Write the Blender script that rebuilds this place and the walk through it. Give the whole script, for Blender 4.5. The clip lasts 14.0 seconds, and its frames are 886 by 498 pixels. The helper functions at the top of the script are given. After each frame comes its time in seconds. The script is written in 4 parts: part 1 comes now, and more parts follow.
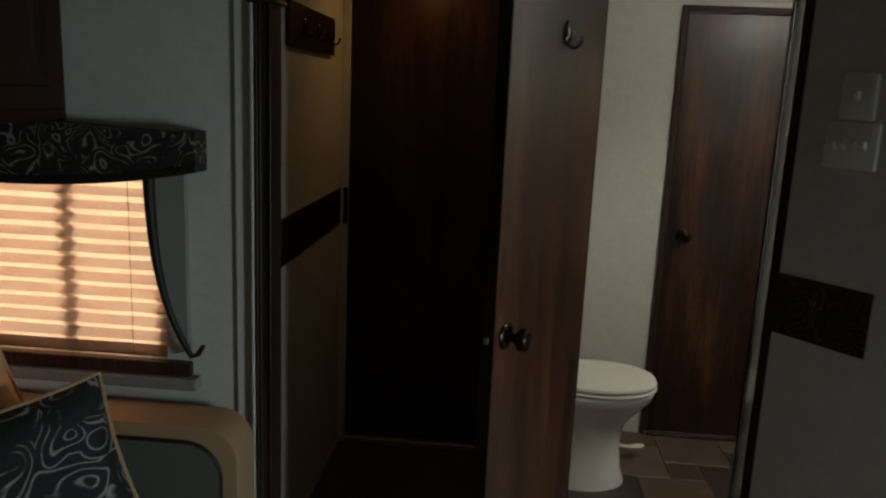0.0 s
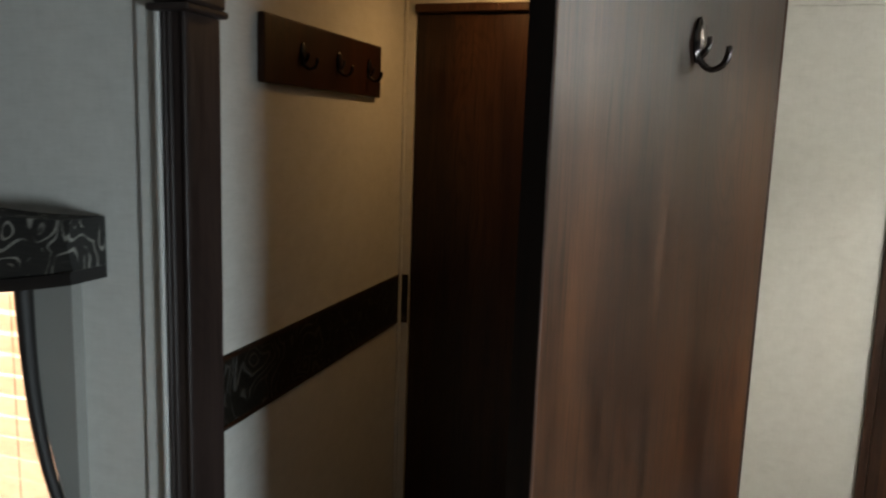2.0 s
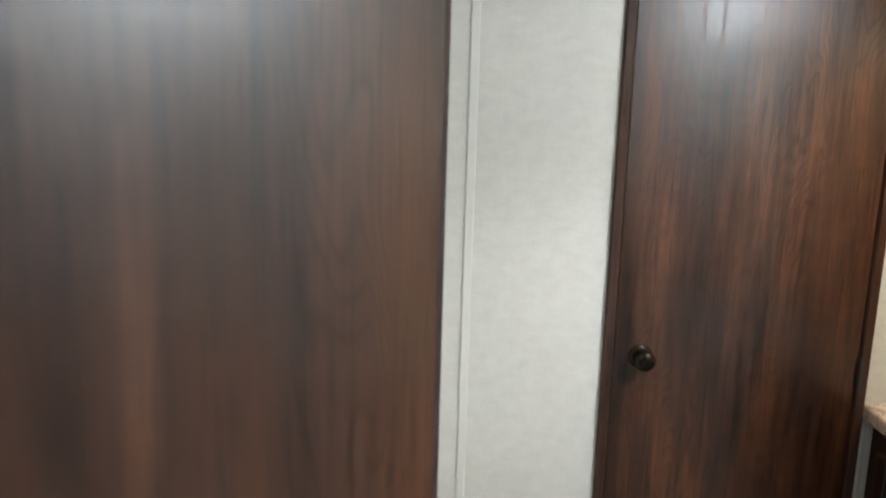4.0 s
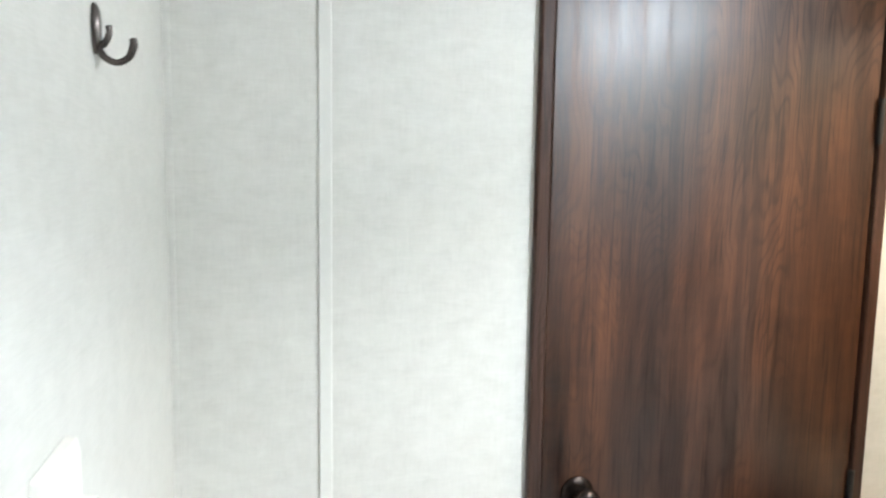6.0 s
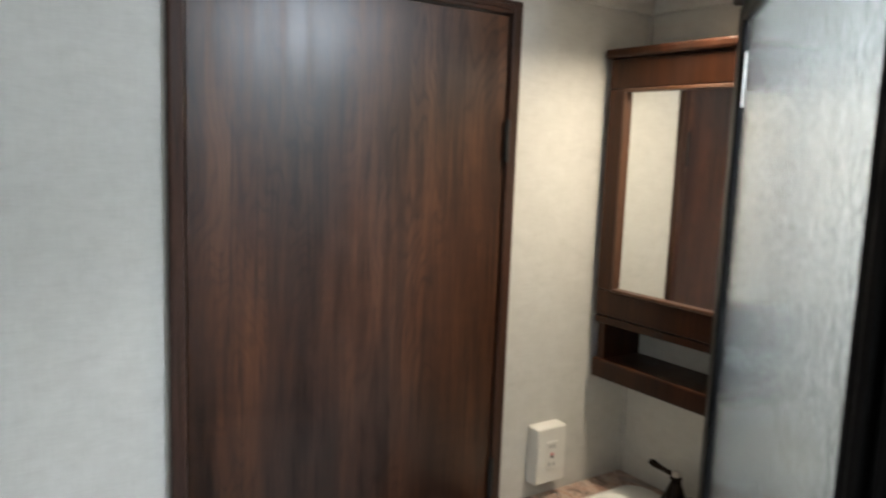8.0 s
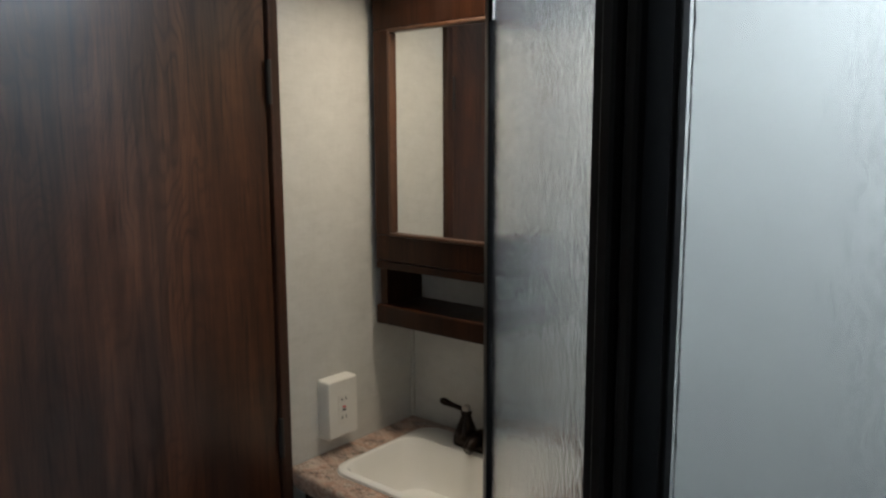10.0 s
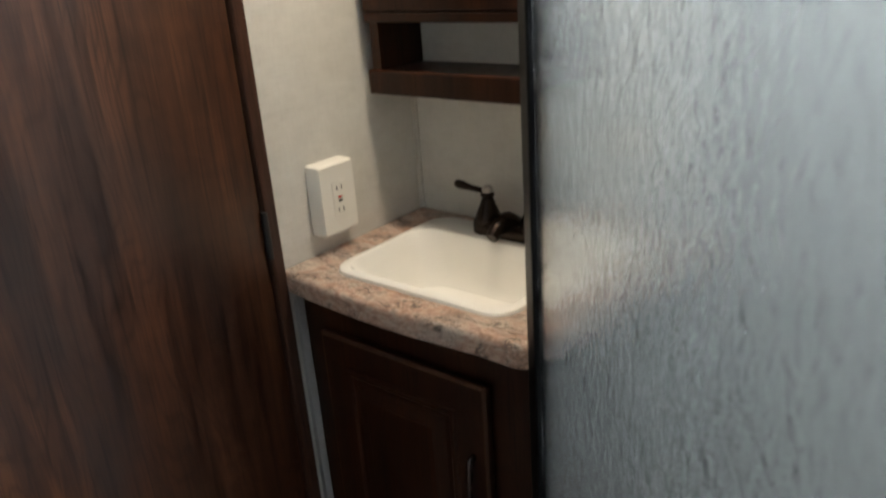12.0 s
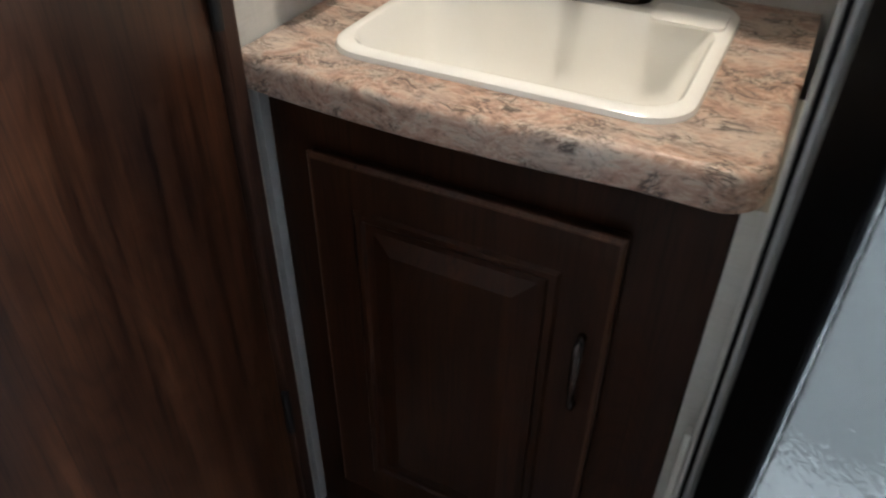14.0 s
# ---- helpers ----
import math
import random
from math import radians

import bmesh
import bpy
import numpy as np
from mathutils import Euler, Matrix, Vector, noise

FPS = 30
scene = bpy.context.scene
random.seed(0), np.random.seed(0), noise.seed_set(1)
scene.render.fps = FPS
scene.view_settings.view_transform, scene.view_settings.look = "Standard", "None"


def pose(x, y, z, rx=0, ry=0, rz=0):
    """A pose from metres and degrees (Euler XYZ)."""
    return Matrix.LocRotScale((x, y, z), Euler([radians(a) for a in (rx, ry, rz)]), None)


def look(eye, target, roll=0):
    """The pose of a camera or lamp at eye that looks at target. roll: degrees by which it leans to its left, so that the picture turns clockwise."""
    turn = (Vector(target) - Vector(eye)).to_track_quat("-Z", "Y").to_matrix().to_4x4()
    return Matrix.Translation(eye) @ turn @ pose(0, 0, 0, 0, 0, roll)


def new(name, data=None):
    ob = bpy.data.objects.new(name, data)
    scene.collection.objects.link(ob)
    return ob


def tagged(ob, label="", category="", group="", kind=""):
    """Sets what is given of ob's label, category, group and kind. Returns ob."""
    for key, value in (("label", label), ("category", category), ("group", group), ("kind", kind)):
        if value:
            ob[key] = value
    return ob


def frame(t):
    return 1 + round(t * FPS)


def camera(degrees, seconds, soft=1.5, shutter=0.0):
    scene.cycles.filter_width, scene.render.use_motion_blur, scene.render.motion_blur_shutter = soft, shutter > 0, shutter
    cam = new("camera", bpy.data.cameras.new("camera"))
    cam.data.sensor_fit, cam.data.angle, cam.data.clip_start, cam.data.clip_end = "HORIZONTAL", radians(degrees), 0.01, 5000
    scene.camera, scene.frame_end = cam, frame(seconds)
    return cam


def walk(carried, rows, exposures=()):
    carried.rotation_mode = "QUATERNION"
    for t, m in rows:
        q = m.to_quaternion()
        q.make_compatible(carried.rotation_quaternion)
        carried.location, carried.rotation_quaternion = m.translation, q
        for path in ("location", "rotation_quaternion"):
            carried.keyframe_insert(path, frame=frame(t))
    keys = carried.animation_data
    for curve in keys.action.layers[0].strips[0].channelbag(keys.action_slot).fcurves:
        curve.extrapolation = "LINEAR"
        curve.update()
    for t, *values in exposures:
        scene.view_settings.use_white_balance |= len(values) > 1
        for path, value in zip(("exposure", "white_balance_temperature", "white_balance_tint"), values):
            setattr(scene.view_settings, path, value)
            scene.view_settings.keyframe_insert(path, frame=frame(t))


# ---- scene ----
cam = camera(60.77, 14.0, soft=2.2, shutter=0.5)
PATH = [
    (0.0, pose(0.249, 0.196, 1.584, 78.47, -2.48, 4.84)),
    (0.5, pose(0.234, 0.439, 1.566, 77.97, -2.68, 6.37)),
    (1.0, pose(0.249, 0.687, 1.581, 77.89, -1.03, 9.54)),
    (1.5, pose(0.313, 0.924, 1.596, 79.66, -1.65, 13.37)),
    (2.0, pose(0.379, 1.112, 1.623, 81.17, -1.94, 17.69)),
    (2.5, pose(0.385, 1.259, 1.609, 81.49, -2.13, 14.85)),
    (3.0, pose(0.406, 1.418, 1.639, 80.46, -1.46, 6.36)),
    (5.3, pose(0.574, 2.176, 1.629, 79.49, -1.28, -5.33)),
    (5.5, pose(0.569, 2.244, 1.600, 80.85, -0.94, -7.29)),
    (5.9, pose(0.539, 2.386, 1.634, 82.72, -0.76, -11.15)),
    (6.5, pose(0.552, 2.443, 1.634, 85.03, -2.23, -14.82)),
    (7.0, pose(0.612, 2.416, 1.615, 85.12, -2.79, -20.24)),
    (7.5, pose(0.626, 2.434, 1.663, 84.09, -2.59, -27.47)),
    (8.0, pose(0.662, 2.419, 1.702, 82.30, -2.15, -33.90)),
    (8.5, pose(0.671, 2.404, 1.676, 83.37, -1.62, -39.80)),
    (8.7, pose(0.680, 2.407, 1.658, 83.94, -0.82, -41.71)),
    (10.8, pose(0.777, 2.471, 1.554, 78.88, -0.09, -53.46)),
    (11.0, pose(0.814, 2.494, 1.529, 77.41, 0.23, -53.48)),
    (11.5, pose(0.880, 2.571, 1.464, 72.13, 1.44, -52.78)),
    (12.0, pose(0.915, 2.643, 1.414, 68.31, 3.90, -51.48)),
    (12.5, pose(0.939, 2.762, 1.325, 64.01, 2.65, -53.35)),
    (13.0, pose(0.985, 2.926, 1.267, 58.54, 0.94, -57.52)),
    (13.5, pose(1.068, 3.068, 1.219, 54.64, -1.17, -61.11)),
    (14.0, pose(1.129, 3.180, 1.210, 51.88, -0.45, -63.62)),
]
EXPOSURES = [(0.0, -1.3, 7700, 8), (0.5, -0.85, 7000, 9), (1.5, -0.25, 7100, 10), (2.2, 0.15, 7300, 9), (3.0, 0.25, 6900, 10), (5.3, 1.25, 6050, 8), (6.5, 1.2, 6050, 8), (7.5, 0.4, 6000, 9), (8.5, 0.15, 5900, 9), (11.0, -0.95, 5800, 10), (11.5, -0.2, 5900, 11), (12.0, 0.3, 6050, 10), (13.0, 0.9, 6000, 10), (14.0, 0.6, 5600, 10)]
walk(cam, PATH, EXPOSURES)

# ---------------------------------------------------------------- light
world = bpy.data.worlds.new("sky")
scene.world = world
world.use_nodes = True
wn = world.node_tree
sky = wn.nodes.new("ShaderNodeTexSky")
sky.sky_type = "NISHITA"
sky.sun_disc = False
sky.sun_elevation = radians(13)
sky.sun_rotation = radians(8.5)
wn.links.new(sky.outputs[0], wn.nodes["Background"].inputs[0])
wn.nodes["Background"].inputs[1].default_value = 0.15


def lamp(name, kind, m, energy, color, size=0.2, size_y=0.0, spread=180):
    data = bpy.data.lights.new(name, kind)
    data.energy, data.color = energy, color
    if kind == "AREA":
        data.shape = "RECTANGLE" if size_y else "DISK"
        data.size = size
        data.size_y = size_y or size
        data.spread = radians(spread)
    elif kind == "SUN":
        data.angle = radians(0.5)
    else:
        data.shadow_soft_size = size
    ob = new(name, data)
    ob.matrix_world = m
    return ob


DAY = (0.92, 0.96, 1.0)
WARM = (1.0, 0.66, 0.32)
lamp("sun", "SUN", look((0, 0, 0), (-0.15, -1.0, -0.26)), 5.0, (1.0, 0.93, 0.82))
lamp("skylight_daylight", "AREA", pose(1.72, 2.55, 2.10), 9, DAY, 0.41, 0.41)
# added point lamp below the skylight opening, fills the upper bathroom walls
lamp("skylight_wall_fill", "POINT", pose(1.72, 2.55, 2.06), 36, DAY, 0.15)
lamp("side_window_daylight", "AREA", look((1.89, 0.70, 0.90), (-0.9, 1.2, 0.34)), 52, (0.66, 0.83, 1.0), 0.5, 0.7, 118)
lamp("vanity_bulb", "AREA", pose(1.90, 3.38, 2.055), 4.4, (1.0, 0.82, 0.59), 0.15, 0.0, 140)
lamp("hall_bulb", "AREA", pose(-0.05, 2.95, 2.055), 1.2, (1.0, 0.58, 0.24), 0.10)

# ---------------------------------------------------------------- materials
MATS = {}


class Nodes:
    """A small builder for one node material."""

    def __init__(self, name):
        self.mat = bpy.data.materials.new(name)
        self.mat.use_nodes = True
        self.tree = self.mat.node_tree
        self.out = self.tree.nodes["Material Output"]
        self.bsdf = self.tree.nodes["Principled BSDF"]
        MATS[name] = self.mat

    def add(self, kind, **inputs):
        node = self.tree.nodes.new(kind)
        for key, value in inputs.items():
            self.set(node, key.replace("_", " "), value)
        return node

    def set(self, node, key, value):
        socket = node.inputs[key]
        if isinstance(value, bpy.types.NodeSocket):
            self.tree.links.new(value, socket)
        else:
            socket.default_value = value

    def coords(self, scale=(1, 1, 1), rot=(0, 0, 0), kind="Object"):
        tc = self.add("ShaderNodeTexCoord")
        mp = self.add("ShaderNodeMapping", Vector=tc.outputs[kind], Scale=scale, Rotation=rot)
        return mp.outputs[0]

    def noise(self, vec, scale, detail=4.0, rough=0.55, distortion=0.0):
        n = self.add("ShaderNodeTexNoise", Vector=vec, Scale=scale, Detail=detail, Roughness=rough, Distortion=distortion)
        return n.outputs["Fac"]

    def ramp(self, fac, stops):
        r = self.add("ShaderNodeValToRGB", Fac=fac)
        el = r.color_ramp.elements
        while len(el) < len(stops):
            el.new(0.5)
        for e, (p, c) in zip(el, stops):
            e.position = p
            e.color = (*c, 1) if len(c) == 3 else c
        return r.outputs[0]

    def mix(self, fac, a, b, mode="MIX"):
        m = self.tree.nodes.new("ShaderNodeMix")
        m.data_type, m.blend_type = "RGBA", mode
        for i, v in ((0, fac), (6, a), (7, b)):
            if isinstance(v, bpy.types.NodeSocket):
                self.tree.links.new(v, m.inputs[i])
            else:
                m.inputs[i].default_value = v if i == 0 else (*v, 1)
        return m.outputs[2]

    def math(self, op, a, b=0.0):
        m = self.tree.nodes.new("ShaderNodeMath")
        m.operation = op
        for i, v in enumerate((a, b)):
            if isinstance(v, bpy.types.NodeSocket):
                self.tree.links.new(v, m.inputs[i])
            else:
                m.inputs[i].default_value = v
        return m.outputs[0]

    def bump(self, height, strength, distance=0.002):
        b = self.add("ShaderNodeBump", Height=height, Strength=strength, Distance=distance)
        self.set(self.bsdf, "Normal", b.outputs[0])
        return b.outputs[0]

    def base(self, color, rough, metal=0.0, spec=0.5):
        self.set(self.bsdf, "Base Color", color if isinstance(color, bpy.types.NodeSocket) else (*color, 1))
        self.set(self.bsdf, "Roughness", rough)
        self.set(self.bsdf, "Metallic", metal)
        self.set(self.bsdf, "Specular IOR Level", spec)
        return self.mat


def plain(name, color, rough, metal=0.0, grain=60.0, amount=0.12, bump=0.05, spec=0.5):
    n = Nodes(name)
    f = n.noise(n.coords(), grain, 5)
    g = n.noise(n.coords(), 3.0, 3)
    dark = tuple(c * (1 - amount) for c in color)
    light = tuple(min(1, c * (1 + amount)) for c in color)
    col = n.ramp(n.math("ADD", n.math("MULTIPLY", f, 0.5), n.math("MULTIPLY", g, 0.5)), [(0.3, dark), (0.7, light)])
    n.base(col, rough, metal, spec)
    if bump:
        n.bump(f, bump, 0.001)
    return n.mat


def wallpaper():
    n = Nodes("wallpaper")
    h = n.noise(n.coords((26, 26, 330)), 1.0, 3, 0.7, 0.8)
    v = n.noise(n.coords((330, 330, 24)), 1.0, 3, 0.7, 0.8)
    blot = n.noise(n.coords((22, 22, 34)), 1.0, 4, 0.6, 0.3)
    wide = n.noise(n.coords((2.2, 2.2, 2.8)), 1.0, 3, 0.5)
    weave = n.math("ADD", n.math("MULTIPLY", h, 0.55), n.math("MULTIPLY", v, 0.45))
    both = n.math("ADD", n.math("MULTIPLY", weave, 0.52), n.math("MULTIPLY", blot, 0.33))
    both = n.math("ADD", both, n.math("MULTIPLY", wide, 0.15))
    col = n.ramp(both, [(0.38, (0.545, 0.533, 0.490)), (0.5, (0.602, 0.589, 0.545)), (0.62, (0.650, 0.637, 0.592))])
    n.base(col, n.ramp(blot, [(0.3, (0.52,) * 3), (0.7, (0.66,) * 3)]), 0, 0.35)
    n.bump(weave, 0.16, 0.0010)
    return n.mat


def walnut(name, dark, mid, light, rough=0.36, freq=1.0, spec=0.5):
    """Dark veneer: soft flames, cathedral growth lines, pores, small knots."""
    n = Nodes(name)
    rnd = n.add("ShaderNodeObjectInfo").outputs["Random"]
    patch = n.noise(n.coords((6.5 * freq, 6.5 * freq, 0.9)), 1.0, 3, 0.55, 0.5)
    hue = n.noise(n.coords((3.2 * freq, 3.2 * freq, 1.3)), 1.0, 2, 0.5, 0.5)
    streak = n.noise(n.coords((34 * freq, 34 * freq, 2.2)), 1.0, 4, 0.6, 0.35)
    fibre = n.noise(n.coords((330, 330, 9)), 1.0, 3, 0.7)
    bend = n.noise(n.coords((4.2, 4.2, 0.95)), 1.0, 3, 0.5, 0.3)
    sep = n.add("ShaderNodeSeparateXYZ", Vector=n.coords())
    across = n.math("ADD", sep.outputs[0], sep.outputs[1])
    rings = n.math("SINE", n.math("ADD", n.math("MULTIPLY", across, 330.0 * freq), n.math("MULTIPLY", bend, 260.0)))
    line = n.ramp(rings, [(0.0, (0.0,) * 3), (0.55, (0.25,) * 3), (1.0, (1.0,) * 3)])
    where = n.ramp(n.noise(n.coords((5, 5, 0.8)), 1.0, 2), [(0.38, (0.15,) * 3), (0.62, (1.0,) * 3)])
    silk = n.noise(n.coords((16, 16, 38)), 1.0, 2, 0.5, 0.6)
    tone = n.math("ADD", n.math("MULTIPLY", patch, 0.46), n.math("MULTIPLY", streak, 0.32))
    tone = n.math("ADD", tone, n.math("MULTIPLY", fibre, 0.14))
    tone = n.math("ADD", tone, n.math("MULTIPLY", silk, 0.05))
    tone = n.math("ADD", tone, n.math("MULTIPLY", n.math("SUBTRACT", rnd, 0.5), 0.02))
    col = n.ramp(tone, [(0.37, dark), (0.49, mid), (0.62, light), (0.74, mid)])
    grey = tuple(sum(mid) / 3 * k for k in (1.12, 0.98, 0.92))
    col = n.mix(n.ramp(hue, [(0.46, (0.0,) * 3), (0.66, (0.45,) * 3)]), col, grey)
    cut = n.mix(1.0, line, where, "MULTIPLY")
    col = n.mix(n.math("MULTIPLY", cut, 0.5), col, tuple(c * 0.6 for c in dark))
    pores = n.noise(n.coords((150 * freq, 150 * freq, 4.5)), 1.0, 3, 0.6, 0.3)
    col = n.mix(0.85, col, n.ramp(pores, [(0.34, (0.40,) * 3), (0.45, (1,) * 3)]), "MULTIPLY")
    knots = n.add("ShaderNodeTexVoronoi", Vector=n.coords((5.5, 5.5, 3.2)), Scale=1.0).outputs["Distance"]
    col = n.mix(0.4, col, n.ramp(knots, [(0.02, (0.15,) * 3), (0.08, (1,) * 3)]), "MULTIPLY")
    n.base(col, n.ramp(streak, [(0.3, (rough - 0.04,) * 3), (0.7, (rough + 0.06,) * 3)]), 0, spec)
    n.bump(n.math("SUBTRACT", fibre, n.math("MULTIPLY", line, 0.3)), 0.07, 0.0006)
    return n.mat


def scroll(name, ground, line, scale, rough=0.8, bump=0.3, wide=0.05):
    """Cloth or paper with curling scroll lines."""
    n = Nodes(name)
    vec = n.coords((scale,) * 3)
    warp = n.add("ShaderNodeTexNoise", Vector=vec, Scale=0.8, Detail=1.0)
    moved = n.add("ShaderNodeVectorMath", **{})
    moved.operation = "MULTIPLY_ADD"
    n.tree.links.new(warp.outputs["Color"], moved.inputs[0])
    moved.inputs[1].default_value = (2.6, 2.6, 2.6)
    n.tree.links.new(vec, moved.inputs[2])
    cell = n.add("ShaderNodeTexVoronoi", Vector=moved.outputs[0], Scale=0.8)
    rings = n.math("SINE", n.math("MULTIPLY", cell.outputs["Distance"], 17.0))
    mask = n.ramp(n.math("ABSOLUTE", rings), [(wide, (1,) * 3), (wide + 0.28, (0,) * 3)])
    thin = n.ramp(n.noise(vec, 1.3, 2), [(0.40, (0,) * 3), (0.50, (1,) * 3)])
    mask = n.math("MULTIPLY", mask, thin)
    rib = n.noise(n.coords((30, 30, 700)), 1.0, 2)
    col = n.mix(mask, n.ramp(rib, [(0.3, tuple(c * 0.7 for c in ground)), (0.7, tuple(c * 1.3 for c in ground))]), line)
    n.base(col, rough, 0, 0.3)
    n.bump(n.math("ADD", mask, n.math("MULTIPLY", rib, 0.4)), bump, 0.0015)
    return n.mat


def granite():
    n = Nodes("granite_laminate")
    flow = n.add("ShaderNodeTexNoise", Vector=n.coords((7, 7, 7)), Scale=1.0, Detail=3.0)
    moved = n.add("ShaderNodeVectorMath")
    moved.operation = "MULTIPLY_ADD"
    n.tree.links.new(flow.outputs["Color"], moved.inputs[0])
    moved.inputs[1].default_value = (0.075, 0.075, 0.075)
    n.tree.links.new(n.coords((1.0, 0.55, 1.0), (0, 0, 0.5)), moved.inputs[2])
    vec = moved.outputs[0]
    a = n.noise(vec, 60, 8, 0.72, 0.5)
    b = n.noise(vec, 230, 6, 0.72, 0.2)
    cloud = n.noise(vec, 18, 4, 0.6, 0.4)
    col = n.ramp(a, [(0.32, (0.16, 0.105, 0.08)), (0.42, (0.40, 0.245, 0.175)), (0.50, (0.52, 0.340, 0.255)), (0.58, (0.60, 0.470, 0.375)), (0.68, (0.38, 0.310, 0.26))])
    col = n.mix(n.ramp(cloud, [(0.46, (0,) * 3), (0.62, (0.55,) * 3)]), col, (0.50, 0.455, 0.40))
    col = n.mix(n.ramp(b, [(0.54, (0,) * 3), (0.66, (0.55,) * 3)]), col, (0.70, 0.58, 0.46))
    col = n.mix(n.ramp(b, [(0.35, (0.75,) * 3), (0.45, (0,) * 3)]), col, (0.12, 0.080, 0.062))
    for scale, width, dark in ((40, 0.034, (0.035, 0.026, 0.022)), (85, 0.030, (0.10, 0.066, 0.052))):
        vein = n.noise(vec, scale, 8, 0.66, 1.0)
        line = n.ramp(n.math("ABSOLUTE", n.math("SUBTRACT", vein, 0.5)), [(width * 0.2, (0.9,) * 3), (width, (0,) * 3)])
        gaps = n.ramp(n.noise(vec, 30, 3), [(0.47, (0,) * 3), (0.58, (1,) * 3)])
        col = n.mix(n.math("MULTIPLY", line, gaps), col, dark)
    n.base(col, n.ramp(b, [(0.3, (0.34,) * 3), (0.7, (0.48,) * 3)]), 0, 0.45)
    n.bump(b, 0.06, 0.0006)
    return n.mat


def rain_glass():
    n = Nodes("rain_glass")
    pebble = n.noise(n.coords((85, 85, 62)), 1.0, 2, 0.5, 0.9)
    fine = n.noise(n.coords((190, 190, 120)), 1.0, 2, 0.5, 0.5)
    h = n.math("ADD", n.math("MULTIPLY", n.ramp(pebble, [(0.36, (0,) * 3), (0.64, (1,) * 3)]), 0.85), n.math("MULTIPLY", fine, 0.2))
    n.base((0.475, 0.475, 0.445), 0.085, 0, 0.6)
    n.set(n.bsdf, "Transmission Weight", 1.0)
    n.set(n.bsdf, "IOR", 1.5)
    n.bump(h, 0.10, 0.003)
    return n.mat


def slate_vinyl():
    n = Nodes("slate_vinyl")
    big = n.noise(n.coords(), 7, 5, 0.6, 0.8)
    fine = n.noise(n.coords(), 60, 5, 0.7)
    rnd = n.add("ShaderNodeObjectInfo").outputs["Random"]
    tone = n.math("ADD", n.math("MULTIPLY", big, 0.5), n.math("MULTIPLY", rnd, 0.5))
    col = n.ramp(tone, [(0.25, (0.034, 0.028, 0.025)), (0.42, (0.095, 0.052, 0.032)), (0.58, (0.12, 0.085, 0.062)), (0.75, (0.18, 0.135, 0.105))])
    col = n.mix(n.math("MULTIPLY", fine, 0.5), col, (0.07, 0.06, 0.055))
    n.base(col, 0.42, 0, 0.45)
    n.bump(n.math("ADD", big, n.math("MULTIPLY", fine, 0.5)), 0.25, 0.002)
    return n.mat


def shade_cloth():
    n = Nodes("pleated_shade_cloth")
    fib = n.noise(n.coords((60, 8, 500)), 1.0, 4)
    blot = n.noise(n.coords((9, 3, 50)), 1.0, 3)
    col = n.ramp(n.math("ADD", n.math("MULTIPLY", fib, 0.5), n.math("MULTIPLY", blot, 0.5)), [(0.3, (0.88, 0.56, 0.42)), (0.7, (0.96, 0.77, 0.63))])
    n.base(col, 0.9, 0, 0.1)
    tr = n.add("ShaderNodeBsdfTranslucent", Color=col)
    mix = n.add("ShaderNodeMixShader", Fac=0.88)
    n.tree.links.new(n.bsdf.outputs[0], mix.inputs[1])
    n.tree.links.new(tr.outputs[0], mix.inputs[2])
    n.tree.links.new(mix.outputs[0], n.out.inputs["Surface"])
    return n.mat


WALL = wallpaper()
WOOD = walnut("walnut_door", (0.0130, 0.0050, 0.0028), (0.052, 0.0190, 0.0083), (0.120, 0.0455, 0.0190), 0.34, 1.0, 0.48)
WOOD_TRIM = walnut("walnut_trim", (0.026, 0.0125, 0.008), (0.060, 0.026, 0.0155), (0.090, 0.040, 0.023), 0.44, 1.6, 0.22)
PILASTER = walnut("pilaster_wood", (0.019, 0.0120, 0.0105), (0.033, 0.0215, 0.0190), (0.050, 0.0330, 0.0285), 0.42, 1.6, 0.3)
WOOD_CAB = walnut("cherry_cabinet", (0.013, 0.0042, 0.0015), (0.032, 0.0102, 0.0034), (0.060, 0.0195, 0.0064), 0.36, 1.3, 0.26)
WOOD_EDGE = walnut("worn_cherry_edge", (0.060, 0.026, 0.013), (0.095, 0.042, 0.021), (0.13, 0.060, 0.032), 0.36, 2.0, 0.35)
WOOD_BLACK = walnut("espresso_wood", (0.012, 0.005, 0.003), (0.034, 0.0135, 0.006), (0.060, 0.024, 0.010), 0.34, 1.0, 0.4)
WHITE_PLASTIC = plain("ivory_plastic", (0.76, 0.74, 0.68), 0.35, grain=200, amount=0.03, bump=0.02)
PORCELAIN = plain("white_porcelain", (0.78, 0.77, 0.74), 0.12, grain=12, amount=0.02, bump=0)
SINK_WHITE = plain("glossy_sink_acrylic", (0.90, 0.885, 0.835), 0.14, grain=10, amount=0.03, bump=0)
BRONZE = plain("oil_rubbed_bronze", (0.030, 0.022, 0.018), 0.26, 0.85, grain=90, amount=0.35, bump=0.04)
GUNMETAL = plain("worn_gunmetal", (0.115, 0.098, 0.090), 0.24, 0.92, grain=110, amount=0.35, bump=0.04)
NICKEL = plain("brushed_nickel", (0.42, 0.40, 0.38), 0.3, 0.9, grain=150, amount=0.15)
BLACK_FRAME = plain("black_anodised_frame", (0.0028, 0.0028, 0.003), 0.42, 0.0, grain=200, amount=0.2, bump=0.03, spec=0.10)
BLACK_RUBBER = plain("black_rubber", (0.010, 0.010, 0.010), 0.7, grain=200)
